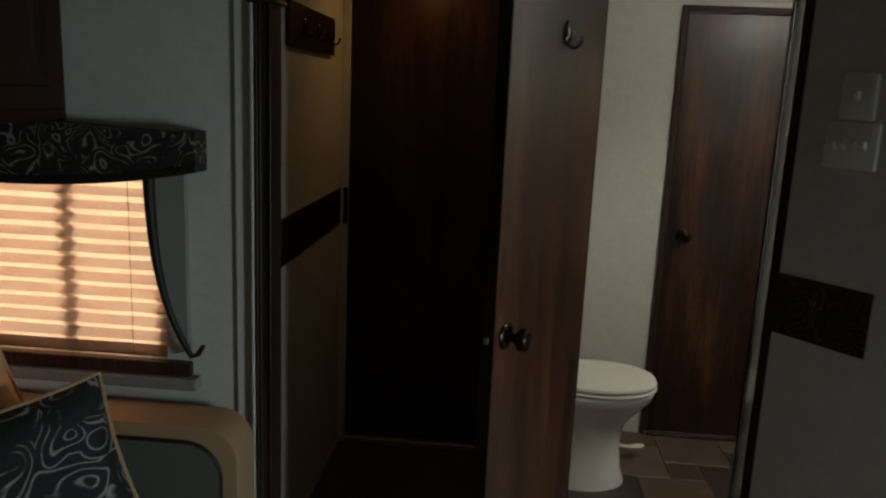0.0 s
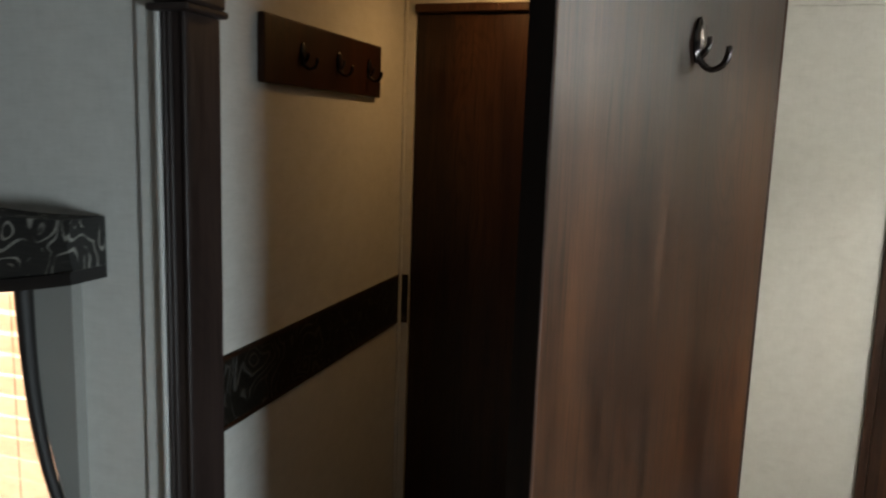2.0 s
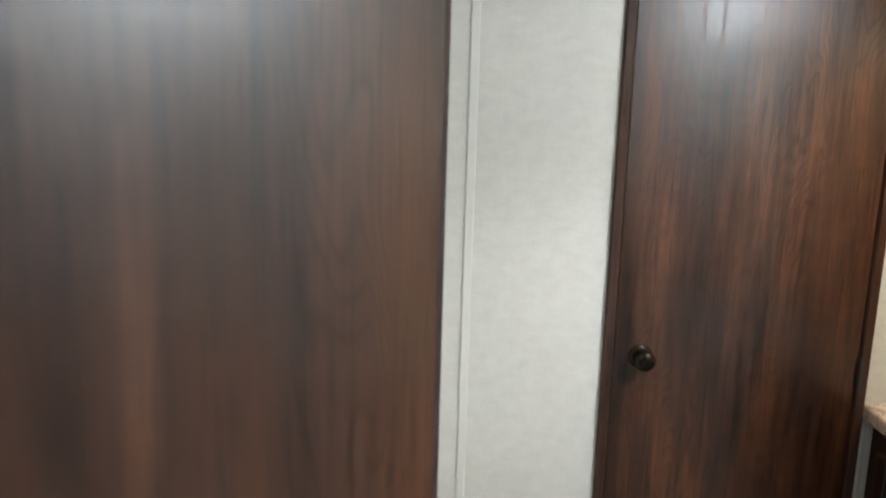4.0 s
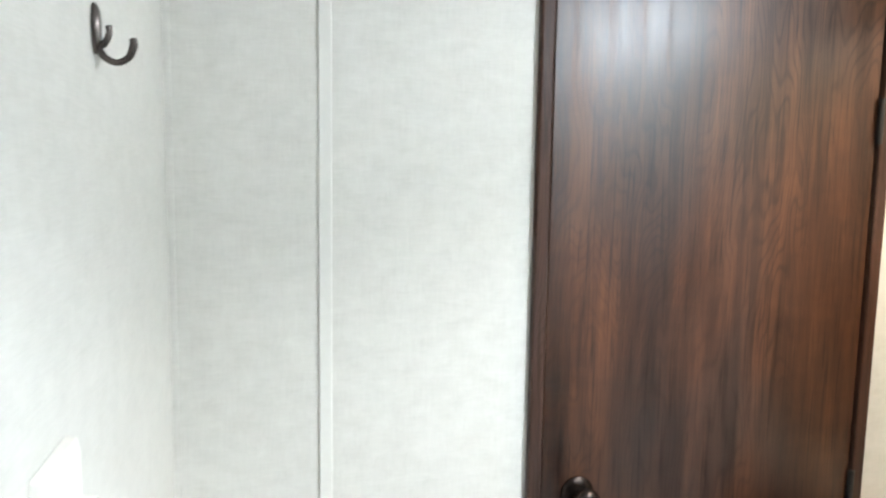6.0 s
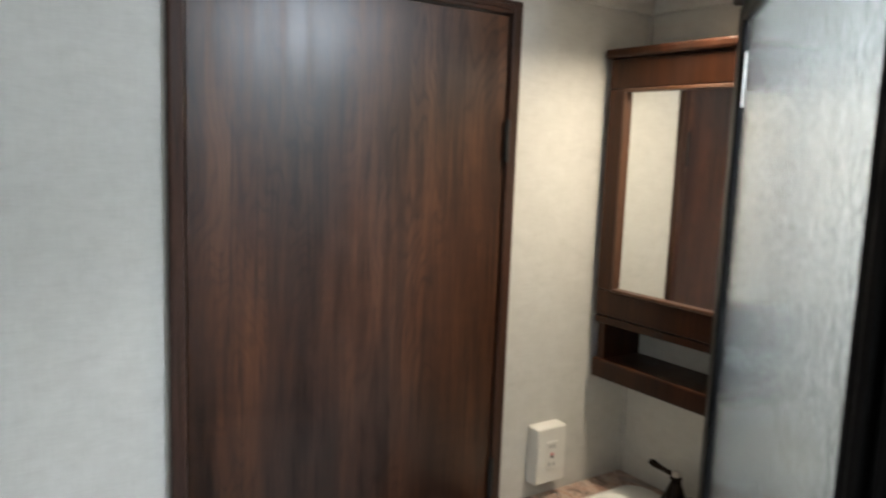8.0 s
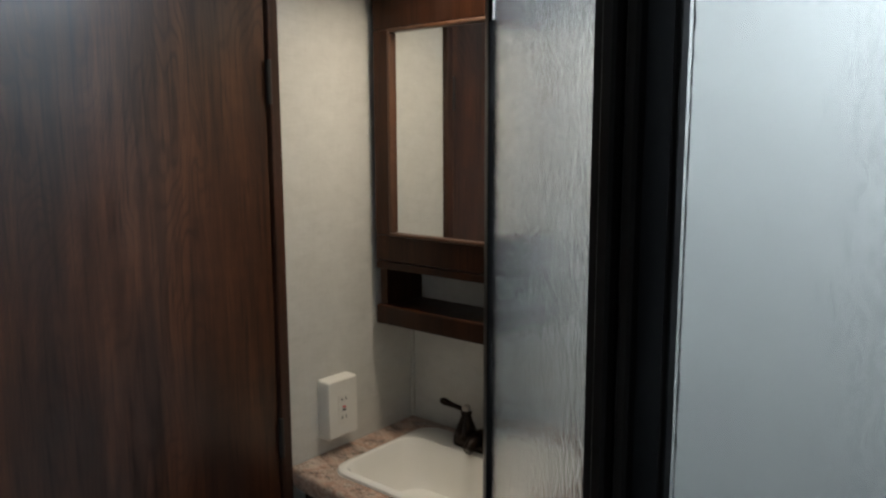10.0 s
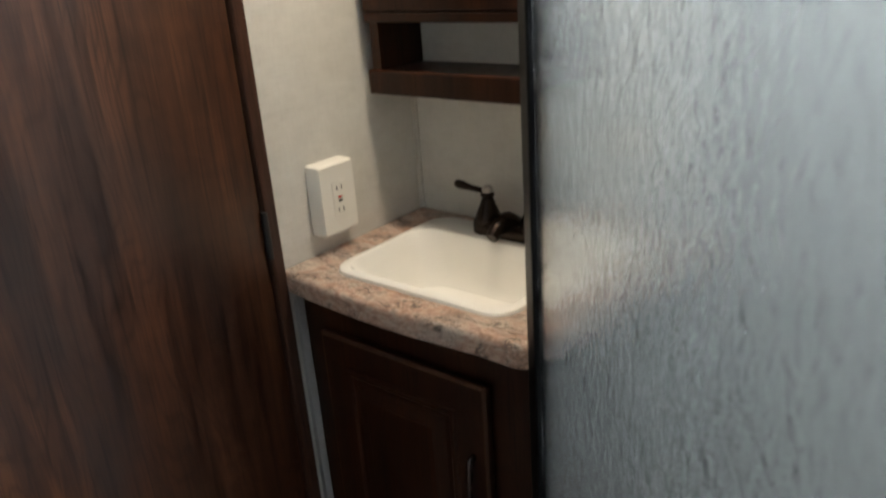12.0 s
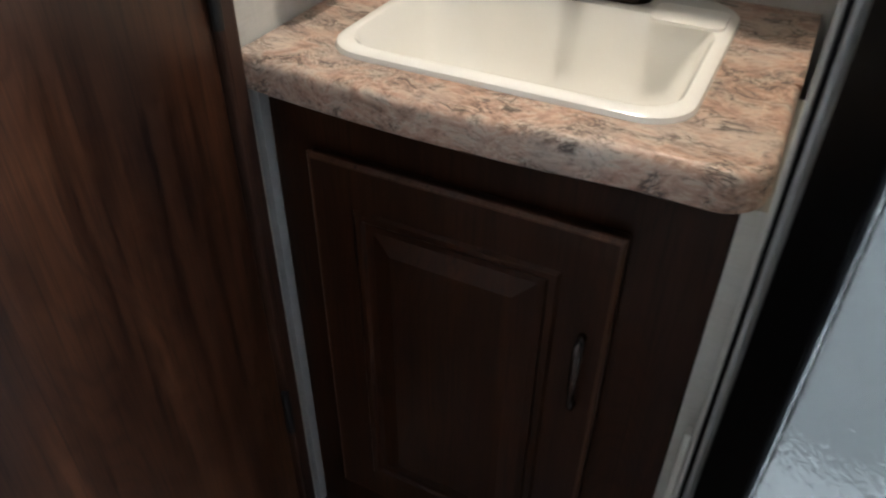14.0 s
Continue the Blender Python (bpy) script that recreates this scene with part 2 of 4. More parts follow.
PALE_SEAL = plain("pale_vinyl_seal", (0.42, 0.42, 0.41), 0.45, grain=120, amount=0.1)
SHOWER_WALL = plain("shower_fibreglass", (0.62, 0.635, 0.63), 0.22, grain=8, amount=0.03, bump=0)
CEILING = plain("ceiling_panel", (0.72, 0.71, 0.68), 0.75, grain=300, amount=0.04, bump=0.1)
FILLER = plain("grey_filler_strip", (0.24, 0.235, 0.22), 0.5, grain=120, amount=0.08)
# espresso edge wood, with the shade on the door's free edge coloured in
EDGE_SHADED = walnut("shaded_edge_banding", (0.004, 0.002, 0.0015), (0.007, 0.0035, 0.002), (0.011, 0.005, 0.003), 0.5, 1.0, 0.2)
BATTEN = plain("pale_vinyl_batten", (0.65, 0.64, 0.595), 0.45, grain=90, amount=0.04)
BEAD = plain("pale_corner_bead", (0.62, 0.60, 0.56), 0.4, grain=160, amount=0.06)
CARPET = plain("dark_carpet", (0.045, 0.028, 0.020), 0.95, grain=420, amount=0.5, bump=0.6)
TAN = plain("tan_upholstery", (0.42, 0.26, 0.145), 0.75, grain=260, amount=0.2, bump=0.25)
OLIVE = plain("dark_olive_upholstery", (0.115, 0.115, 0.095), 0.8, grain=320, amount=0.2, bump=0.3)
PIPING = plain("black_piping", (0.012, 0.010, 0.009), 0.6, grain=300)
PANEL_CLOTH = plain("grey_panel_cloth", (0.27, 0.265, 0.245), 0.85, grain=300, amount=0.12, bump=0.2)
VALANCE = scroll("scroll_valance_cloth", (0.022, 0.021, 0.019), (0.26, 0.25, 0.22), 13, 0.7, 0.3, 0.16)
PILLOW = scroll("scroll_pillow_cloth", (0.016, 0.016, 0.017), (0.26, 0.25, 0.24), 8, 0.7, 0.4, 0.16)
BORDER = scroll("scroll_border_paper", (0.010, 0.009, 0.007), (0.058, 0.054, 0.046), 11, 0.40, 0.9, 0.22)
SILVER = plain("mirror_silver", (0.88, 0.89, 0.88), 0.015, 1.0, grain=2, amount=0.0, bump=0)
CLEAR = Nodes("clear_window_glass")
CLEAR.base((0.95, 0.97, 0.97), 0.02)
CLEAR.set(CLEAR.bsdf, "Transmission Weight", 1.0)
CLEAR = CLEAR.mat
GLOW = Nodes("lit_lens")
GLOW.base((0.8, 0.75, 0.65), 0.4)
GLOW.set(GLOW.bsdf, "Emission Color", (1.0, 0.72, 0.40, 1))
GLOW.set(GLOW.bsdf, "Emission Strength", 3.0)
GLOW = GLOW.mat
RED = plain("red_button", (0.55, 0.03, 0.03), 0.4)
DARK_SLOT = plain("dark_slot", (0.02, 0.02, 0.02), 0.6)
GRANITE, RAIN, SLATE, SHADE = granite(), rain_glass(), slate_vinyl(), shade_cloth()

# ---------------------------------------------------------------- mesh helpers


def box(bm, x0, x1, y0, y1, z0, z1, m=None):
    v = bmesh.ops.create_cube(bm, size=1)["verts"]
    t = Matrix.Translation(((x0 + x1) / 2, (y0 + y1) / 2, (z0 + z1) / 2)) @ Matrix.Diagonal((abs(x1 - x0), abs(y1 - y0), abs(z1 - z0), 1))
    bmesh.ops.transform(bm, matrix=(m or Matrix()) @ t, verts=v)
    return v


def prism(bm, pts, z0, z1, m=None):
    """An upright prism over the plan outline pts."""
    m = m or Matrix()
    lo = [bm.verts.new(m @ Vector((x, y, z0))) for x, y in pts]
    hi = [bm.verts.new(m @ Vector((x, y, z1))) for x, y in pts]
    n = len(pts)
    bm.faces.new(lo[::-1])
    bm.faces.new(hi)
    for i in range(n):
        bm.faces.new((lo[i], lo[(i + 1) % n], hi[(i + 1) % n], hi[i]))


def lathe(bm, prof, m=None, n=24):
    """A turned body about z from (radius, height) pairs."""
    m = m or Matrix()
    rings = []
    for r, z in prof:
        rings.append([bm.verts.new(m @ Vector((max(r, 1e-4) * math.cos(2 * math.pi * k / n), max(r, 1e-4) * math.sin(2 * math.pi * k / n), z))) for k in range(n)])
    for a, b in zip(rings, rings[1:]):
        for k in range(n):
            bm.faces.new((a[k], a[(k + 1) % n], b[(k + 1) % n], b[k]))
    bm.faces.new(rings[0][::-1])
    bm.faces.new(rings[-1])


def tube(bm, pts, radii, n=12, flat=1.0):
    """A round bar along pts, with a radius for each."""
    pts = [Vector(p) for p in pts]
    if not isinstance(radii, (list, tuple)):
        radii = [radii] * len(pts)
    rings = []
    for i, p in enumerate(pts):
        d = (pts[min(i + 1, len(pts) - 1)] - pts[max(i - 1, 0)]).normalized()
        side = d.cross(Vector((0.13, 0.21, 1))).normalized()
        up = side.cross(d)
        rings.append([bm.verts.new(p + radii[i] * (math.cos(2 * math.pi * k / n) * side + flat * math.sin(2 * math.pi * k / n) * up)) for k in range(n)])
    for a, b in zip(rings, rings[1:]):
        for k in range(n):
            bm.faces.new((a[k], b[k], b[(k + 1) % n], a[(k + 1) % n]))
    bm.faces.new(rings[0])
    bm.faces.new(rings[-1][::-1])


def smooth_path(pts, radii, n=5):
    """Catmull-Rom points between pts, with radii."""
    out, rr = [], []
    for i in range(len(pts) - 1):
        p = [Vector(pts[min(max(i + k, 0), len(pts) - 1)]) for k in (-1, 0, 1, 2)]
        for k in range(n):
            t = k / n
            out.append(0.5 * (2 * p[1] + (p[2] - p[0]) * t + (2 * p[0] - 5 * p[1] + 4 * p[2] - p[3]) * t * t + (3 * p[1] - p[0] - 3 * p[2] + p[3]) * t ** 3))
            rr.append(radii[i] * (1 - t) + radii[i + 1] * t)
    return out + [Vector(pts[-1])], rr + [radii[-1]]


def loft(bm, rings, close=True):
    """Skin closed rings of equal length."""
    rows = [[bm.verts.new(p) for p in r] for r in rings]
    n = len(rows[0])
    for a, b in zip(rows, rows[1:]):
        for k in range(n):
            bm.faces.new((a[k], a[(k + 1) % n], b[(k + 1) % n], b[k]))
    if close:
        bm.faces.new(rows[0][::-1])
        bm.faces.new(rows[-1])


def rounded(cx, cy, w, d, r, n=6):
    """A rounded rectangle in plan."""
    out = []
    for sx, sy, a0 in ((1, 1, 0), (-1, 1, 90), (-1, -1, 180), (1, -1, 270)):
        for k in range(n + 1):
            a = radians(a0 + 90 * k / n)
            out.append((cx + sx * (w / 2 - r) + r * math.cos(a), cy + sy * (d / 2 - r) + r * math.sin(a)))
    return out


def finish(name, bm, material, bevel=0.0, smooth=False, segs=2):
    if bevel:
        es = [e for e in bm.edges if len(e.link_faces) == 2 and e.calc_face_angle(0) > 0.6]
        bmesh.ops.bevel(bm, geom=es, offset=bevel, segments=segs, affect="EDGES", profile=0.5, clamp_overlap=True)
    bmesh.ops.recalc_face_normals(bm, faces=bm.faces)
    me = bpy.data.meshes.new(name)
    bm.to_mesh(me)
    bm.free()
    if smooth:
        me.polygons.foreach_set("use_smooth", [True] * len(me.polygons))
        me.set_sharp_from_angle(angle=radians(40))
    me.materials.append(material)
    return me


def part(name, bm, material, parent, label="", bevel=0.0, smooth=False, m=None):
    ob = new(name, finish(name, bm, material, bevel, smooth))
    ob.parent = parent
    if m is not None:
        ob.matrix_basis = m
    if label:
        tagged(ob, label)
    return ob


def thing(name, label, category, m=None, group=""):
    ob = new(name)
    ob.empty_display_size = 0.05
    if m is not None:
        ob.matrix_basis = m
    return tagged(ob, label, category, group)


def setting(name, bm, material, label, category, bevel=0.0):
    return tagged(new(name, finish(name, bm, material, bevel)), label, category, kind="structure")


def boxed(*dims):
    bm = bmesh.new()
    box(bm, *dims)
    return bm


# ---------------------------------------------------------------- the plan
XL, XS, YW, TOP = 0.349, 2.151, 3.734, 2.09
XH, YH, STEP = -0.396, 3.162, 0.115
HINGE, LATCH = Vector((0.437, 2.505)), Vector((0.912, 2.045))
ENTRY = (LATCH - HINGE).normalized()
INTO = Vector((-ENTRY.y, ENTRY.x))
E2, P2, Q2 = Vector((1.684, 3.139)), Vector((1.121, 2.649)), Vector((1.069, 2.568))


def entry(s, d):
    """The plan point s along the slanted entry wall and d metres into the bathroom."""
    p = HINGE + ENTRY * s + INTO * d
    return (p.x, p.y)


WIDE = (LATCH - HINGE).length
bm = bmesh.new()
box(bm, -1.50, 2.26, -2.50, 3.84, -0.08, -0.006)
floor = setting("floor", bm, SLATE, "dark slate-look vinyl floor with tile pattern", "floor")

bm = bmesh.new()
sx0, sx1, sy0, sy1 = 1.50, 1.94, 2.33, 2.77
for b in ((-1.50, sx0, -2.50, 3.84), (sx1, 2.26, -2.50, 3.84), (sx0, sx1, -2.50, sy0), (sx0, sx1, sy1, 3.84)):
    box(bm, *b, TOP, TOP + 0.06)
setting("ceiling", bm, CEILING, "plain off-white ceiling panels", "ceiling")

bm = bmesh.new()
box(bm, XL - 0.044, XL, 2.62, YW + 0.06, 0, TOP)
setting("wall_bath_left", bm, WALL, "greige linen-look papered bathroom wall", "wall")
bm = bmesh.new()
box(bm, XL, 1.003, YW, YW + 0.06, 0, TOP)
box(bm, 1.713, 2.21, YW, YW + 0.06, 0, TOP)
box(bm, 1.003, 1.713, YW, YW + 0.06, 2.0, TOP)
setting("wall_bath_far", bm, WALL, "greige linen-look papered wall with a doorway", "wall")
bm = bmesh.new()
box(bm, XS, 2.21, 2.05, YW, 0, TOP)
setting("wall_bath_right", bm, WALL, "greige papered wall behind the vanity", "wall")
bm = bmesh.new()
box(bm, 1.712, XS, 3.126, 3.150, 0, TOP)
setting("wall_shower_side", bm, WALL, "thin papered partition between vanity and shower", "wall")
bm = bmesh.new()
box(bm, 1.06, XS, 2.05, 2.10, 0, TOP)
setting("wall_shower_front", bm, SHOWER_WALL, "white fibreglass shower wall", "wall")
bm = bmesh.new()
box(bm, XS - 0.006, XS - 0.001, 2.10, 3.12, 0.05, TOP)
box(bm, 1.72, XS - 0.007, 3.118, 3.123, 0.05, TOP)
setting("wall_shower_lining", bm, SHOWER_WALL, "white fibreglass shower lining", "wall")

bm = bmesh.new()
prism(bm, [(XL - 0.044, 2.62), entry(-0.15, 0), entry(-0.02, 0), entry(-0.02, 0.05), entry(-0.12, 0.05), (XL, 2.66)], 0, TOP)
prism(bm, [entry(-0.02, 0), entry(WIDE + 0.02, 0), entry(WIDE + 0.02, 0.05), entry(-0.02, 0.05)], 1.955, TOP)
prism(bm, [entry(WIDE + 0.02, 0), (1.06, 2.05), (1.06, 2.105), entry(WIDE + 0.02, 0.05)], 0, TOP)
setting("wall_entry", bm, WALL, "slanted papered wall with the bathroom doorway", "wall")

# switch wall, slanted beside the doorway
SW0, SWD = Vector((0.905, 2.022)), Vector((0.62, -0.7846))
SWN = Vector((-0.7846, -0.62))
SWM = Matrix(((SWD.x, SWN.x, 0, SW0.x), (SWD.y, SWN.y, 0, SW0.y), (0, 0, 1, 0), (0, 0, 0, 1)))
bm = bmesh.new()
box(bm, 0.018, 1.50, -0.05, 0, 0, TOP, SWM)
setting("wall_switches", bm, WALL, "papered wall with switches beside the bathroom door", "wall")

bm = bmesh.new()
box(bm, XH - 0.05, XH, 2.15, YH + 0.05, 0, TOP)
setting("wall_hall_left", bm, WALL, "papered hall wall in warm lamp light", "wall")
bm = bmesh.new()
box(bm, XH, -0.366, YH, YH + 0.05, 0, TOP)
box(bm, -0.366, 0.31, YH + 0.05, YH + 0.10, 0, TOP)
box(bm, -0.366, 0.305, YH, YH + 0.049, 1.972, TOP)
setting("wall_hall_end", bm, WALL, "papered hall end wall behind the closet", "wall")
bm = bmesh.new()
box(bm, XH, 0.305, 2.52, YH, 0, STEP)
setting("hall_step", bm, CARPET, "raised dark carpeted hall floor", "floor", 0.006)

bm = bmesh.new()
wx0, wx1, wz0, wz1 = -1.34, -0.655, 0.828, 1.40
for b in ((-1.45, wx0, 0, TOP), (wx1, XH - 0.002, 0, TOP), (wx0, wx1, 0, wz0), (wx0, wx1, wz1, TOP)):
    box(bm, b[0], b[1], 2.135, 2.19, b[2], b[3])
setting("wall_slide_end", bm, WALL, "grey papered end wall of the slide-out with a window", "wall")
bm = bmesh.new()
box(bm, -1.50, -1.45, -2.45, 2.19, 0, TOP)
setting("wall_living_left", bm, WOOD_CAB, "dark wood-panelled living area wall", "wall")
bm = bmesh.new()
box(bm, -1.45, 1.95, -2.50, -2.45, 0, TOP)
setting("wall_living_rear", bm, WOOD_CAB, "dark wood-panelled living area wall", "wall")
bm = bmesh.new()
for b in ((-2.45, 0.42, 0, TOP), (0.98, 1.45, 0, TOP), (0.42, 0.98, 0, 0.92), (0.42, 0.98, 1.68, TOP)):
    box(bm, 1.90, 1.95, b[0], b[1], b[2], b[3])
setting("wall_living_right", bm, WOOD_CAB, "dark wood-panelled living area wall with a window", "wall")

# cove strips under the bathroom ceiling
bm = bmesh.new()
box(bm, XL, XS, YW - 0.012, YW - 0.001, TOP - 0.05, TOP - 0.001)
box(bm, XS - 0.012, XS - 0.001, 3.16, YW - 0.013, TOP - 0.05, TOP - 0.001)
setting("trim", bm, WALL, "papered cove strip under the ceiling", "trim", 0.004)
bm = bmesh.new()
box(bm, 0.598, 0.621, YW - 0.005, YW + 0.003, 0, TOP - 0.052)
setting("trim_batten", bm, BATTEN, "papered batten over a wall seam", "trim", 0.002)
bm = bmesh.new()
box(bm, XL - 0.001, XL + 0.011, YW - 0.006, YW + 0.001, 0, TOP - 0.052)
setting("trim_corner_bead", bm, WALL, "pale corner strip of the papered wall", "trim", 0.002)
bm = bmesh.new()
box(bm, XS - 0.009, XS + 0.001, YW - 0.009, YW + 0.001, 0.87, TOP - 0.052)
setting("trim_corner", bm, WALL, "papered corner strip", "trim", 0.002)

# slide-out edge: seam, bead, fluted pilaster
bm = bmesh.new()
box(bm, -0.452, -0.405, 2.124, 2.133, 0, TOP)
setting("trim_seam", bm, WALL, "grey papered edge strip of the slide-out", "trim", 0.002)
bm = bmesh.new()
box(bm, -0.4045, -0.397, 2.105, 2.134, 0, TOP)
setting("trim_bead", bm, BEAD, "pale vertical corner bead", "trim", 0.002)
pil = thing("pilaster", "dark walnut fluted pilaster trim", "trim")
bm = bmesh.new()
box(bm, -0.3955, -0.350, 2.112, 2.20, 0, TOP)
part("board", bm, PILASTER, pil, bevel=0.003)
for x in (-0.390, -0.3805, -0.3545):
    bm = bmesh.new()
    tube(bm, [(x, 2.111, 0.0), (x, 2.111, 1.0), (x, 2.111, TOP - 0.001)], 0.0048, 10)
    part("flute", bm, PILASTER, pil, smooth=True)
part("capital", boxed(-0.404, -0.338, 2.098, 2.20, 1.800, TOP - 0.001), PILASTER, pil, bevel=0.006)
part("capital_bead", boxed(-0.409, -0.333, 2.092, 2.20, 1.788, 1.7995), PILASTER, pil, bevel=0.004)
bm = bmesh.new()
box(bm, XH + 0.001, XH + 0.014, 2.21, YH - 0.001, STEP, STEP + 0.022)
setting("baseboard", bm, FILLER, "pale vinyl baseboard strip along the hall floor", "trim", 0.003)
bm = bmesh.new()
box(bm, XH + 0.001, XH + 0.010, YH - 0.011, YH - 0.001, STEP + 0.03, TOP)
setting("trim_hall_corner", bm, WALL, "papered corner bead of the hall", "trim", 0.002)


# ---------------------------------------------------------------- doors
def knob_on(parent, m):
    """A round door knob whose axis is the y axis of m, pointing to -y."""
    k = new("door_knob")
    k.parent = parent
    k.matrix_basis = m
    turn = pose(0, 0, 0, 90)
    bm = bmesh.new()
    lathe(bm, [(0.033, 0), (0.033, 0.004), (0.029, 0.008), (0.016, 0.011)], turn)
    part("rose", bm, BRONZE, k, smooth=True)
    bm = bmesh.new()
    lathe(bm, [(0.011, 0.009), (0.010, 0.022), (0.014, 0.030), (0.024, 0.037), (0.028, 0.046), (0.027, 0.056), (0.021, 0.062), (0.010, 0.064)], turn)
    part("grip", bm, BRONZE, k, "dark bronze knob", smooth=True)
    return k


def hinge_on(parent, x, y, z, m=None):
    bm = bmesh.new()
    tube(bm, [(x, y, z - 0.045), (x, y, z), (x, y, z + 0.045)], 0.006, 10)
    box(bm, x - 0.004, x + 0.016, y + 0.001, y + 0.004, z - 0.043, z + 0.043)
    return part("hinge", bm, BLACK_RUBBER, parent, "dark bronze butt hinge", smooth=True, m=m)


door = tagged(new("door_1"), "closed walnut-veneer door in the bathroom's far wall", "door", kind="structure")
part("leaf", boxed(1.0185, 1.7015, YW - 0.006, YW + 0.03, 0.018, 1.984), WOOD, door, bevel=0.002)
for nm, dims in (("jamb", (0.989, 1.0155, YW - 0.016, YW + 0.04, 0.0, 2.016)), ("jamb", (1.7045, 1.731, YW - 0.016, YW + 0.04, 0.0, 2.016)), ("head_jamb", (1.0157, 1.7043, YW - 0.016, YW + 0.04, 1.988, 2.016))):
    part(nm, boxed(*dims), WOOD_TRIM, door, bevel=0.004)
part("stop_bead", boxed(1.016, 1.704, YW - 0.024, YW - 0.0165, 1.996, 2.006), WOOD_TRIM, door, bevel=0.003)
knob_on(door, pose(1.092, YW - 0.007, 0.992))
for z in (0.30, 0.95, 1.72):
    hinge_on(door, 1.703, YW - 0.014, z)
part("threshold", boxed(1.0157, 1.7043, YW - 0.03, YW + 0.03, -0.004, 0.014), GUNMETAL, door, "dark metal threshold strip", bevel=0.003)

# the open entry door, swung out against the hall
OPEN = Vector((0.249 - 0.509, 1.868 - 2.409)).normalized()
# x runs from hinge to free edge; the face seen from the doorway looks along +y
DM = Matrix(((OPEN.x, -OPEN.y, 0, 0.509), (OPEN.y, OPEN.x, 0, 2.409), (0, 0, 1, 0), (0, 0, 0, 1)))
door2 = tagged(new("door_2"), "open walnut-veneer bathroom door with a coat hook", "door", kind="structure")
door2.matrix_basis = DM
DW = 0.598
part("leaf", boxed(0.004, DW, -0.034, 0, 0.018, 1.945), WOOD, door2, bevel=0.002)
# free edge coloured nearly black for the shade it stands in
part("edge_band", boxed(DW + 0.0005, DW + 0.002, -0.033, -0.001, 0.02, 1.943), EDGE_SHADED, door2)
knob_on(door2, pose(DW - 0.055, 0.001, 1.030) @ pose(0, 0, 0, 0, 0, 180))
bm = bmesh.new()
box(bm, DW + 0.0025, DW + 0.004, -0.026, -0.008, 1.000, 1.060)
part("latch_plate", bm, BRONZE, door2, bevel=0.0005)
bm = bmesh.new()
box(bm, DW + 0.004, DW + 0.013, -0.023, -0.011, 1.023, 1.039)
part("latch_bolt", bm, NICKEL, door2, "bright metal latch bolt", bevel=0.003)


def robe_hook(name, label, m, parent=None, metal=GUNMETAL):
    """A double coat hook on a wall whose outward normal is -y in m."""
    h = new(name)
    h.matrix_basis = m
    if parent:
        h.parent = parent
    else:
        tagged(h, label, "hook")
    bm = bmesh.new()
    loft(bm, [[(0.0125 * s * math.cos(a), y, 0.006 + 0.031 * s * math.sin(a)) for a in [2 * math.pi * k / 20 for k in range(20)]] for s, y in ((1, 0), (1, -0.004), (0.75, -0.008))])
    part("plate", bm, metal, h, smooth=True)
    bm = bmesh.new()
    tube(bm, *smooth_path([(0, -0.004, -0.014), (0, -0.012, -0.012), (0, -0.018, 0.000), (0, -0.018, 0.010)], [0.005, 0.0045, 0.0042, 0.004]), 10)
    part("upper_prong", bm, metal, h, smooth=True)
    bm = bmesh.new()
    tube(bm, *smooth_path([(0, -0.003, -0.014), (0, -0.012, -0.028), (0, -0.026, -0.034), (0, -0.040, -0.027), (0, -0.046, -0.012), (0, -0.045, -0.004)], [0.0055, 0.0045, 0.0042, 0.0045, 0.0052, 0.0040]), 12)
    part("lower_prong", bm, metal, h, smooth=True)
    return h


robe_hook("hook", "", pose(0.293, 0.0005, 1.742) @ pose(0, 0, 0, 0, 0, 180) @ Matrix.Scale(0.92, 4), door2)
robe_hook("robe_hook", "worn gunmetal double robe hook on the papered wall", pose(XL + 0.0005, 3.262, 1.755, 0, 0, 90) @ Matrix.Scale(0.84, 4))

# frame round the entry doorway
frame_1 = tagged(new("door_frame"), "walnut frame round the bathroom doorway", "door frame", kind="structure")
for outline in ([entry(-0.02, -0.012), (0.500, 2.416), (0.512, 2.423), entry(0.006, 0.062), entry(-0.02, 0.062)],
                [entry(WIDE, -0.012), entry(WIDE + 0.02, -0.012), entry(WIDE + 0.02, 0.062), entry(WIDE, 0.062)]):
    bm = bmesh.new()
    prism(bm, outline, 0, 1.975)
    part("jamb", bm, WOOD_TRIM, frame_1, bevel=0.002)
for s0, s1, d0, d1 in ((-0.065, -0.0205, 0.051, 0.063), (WIDE + 0.0205, WIDE + 0.045, 0.051, 0.063), (WIDE + 0.0205, WIDE + 0.04, -0.013, -0.001)):
    bm = bmesh.new()
    prism(bm, [entry(s0, d0), entry(s1, d0), entry(s1, d1), entry(s0, d1)], 0, 1.975)
    part("casing", bm, WOOD_TRIM, frame_1, bevel=0.003)
bm = bmesh.new()
prism(bm, [entry(0.111, -0.012), entry(WIDE - 0.0005, -0.012), entry(WIDE - 0.0005, 0.062), entry(0.111, 0.062)], 1.955, 1.975)
part("head_jamb", bm, WOOD_TRIM, frame_1, bevel=0.002)

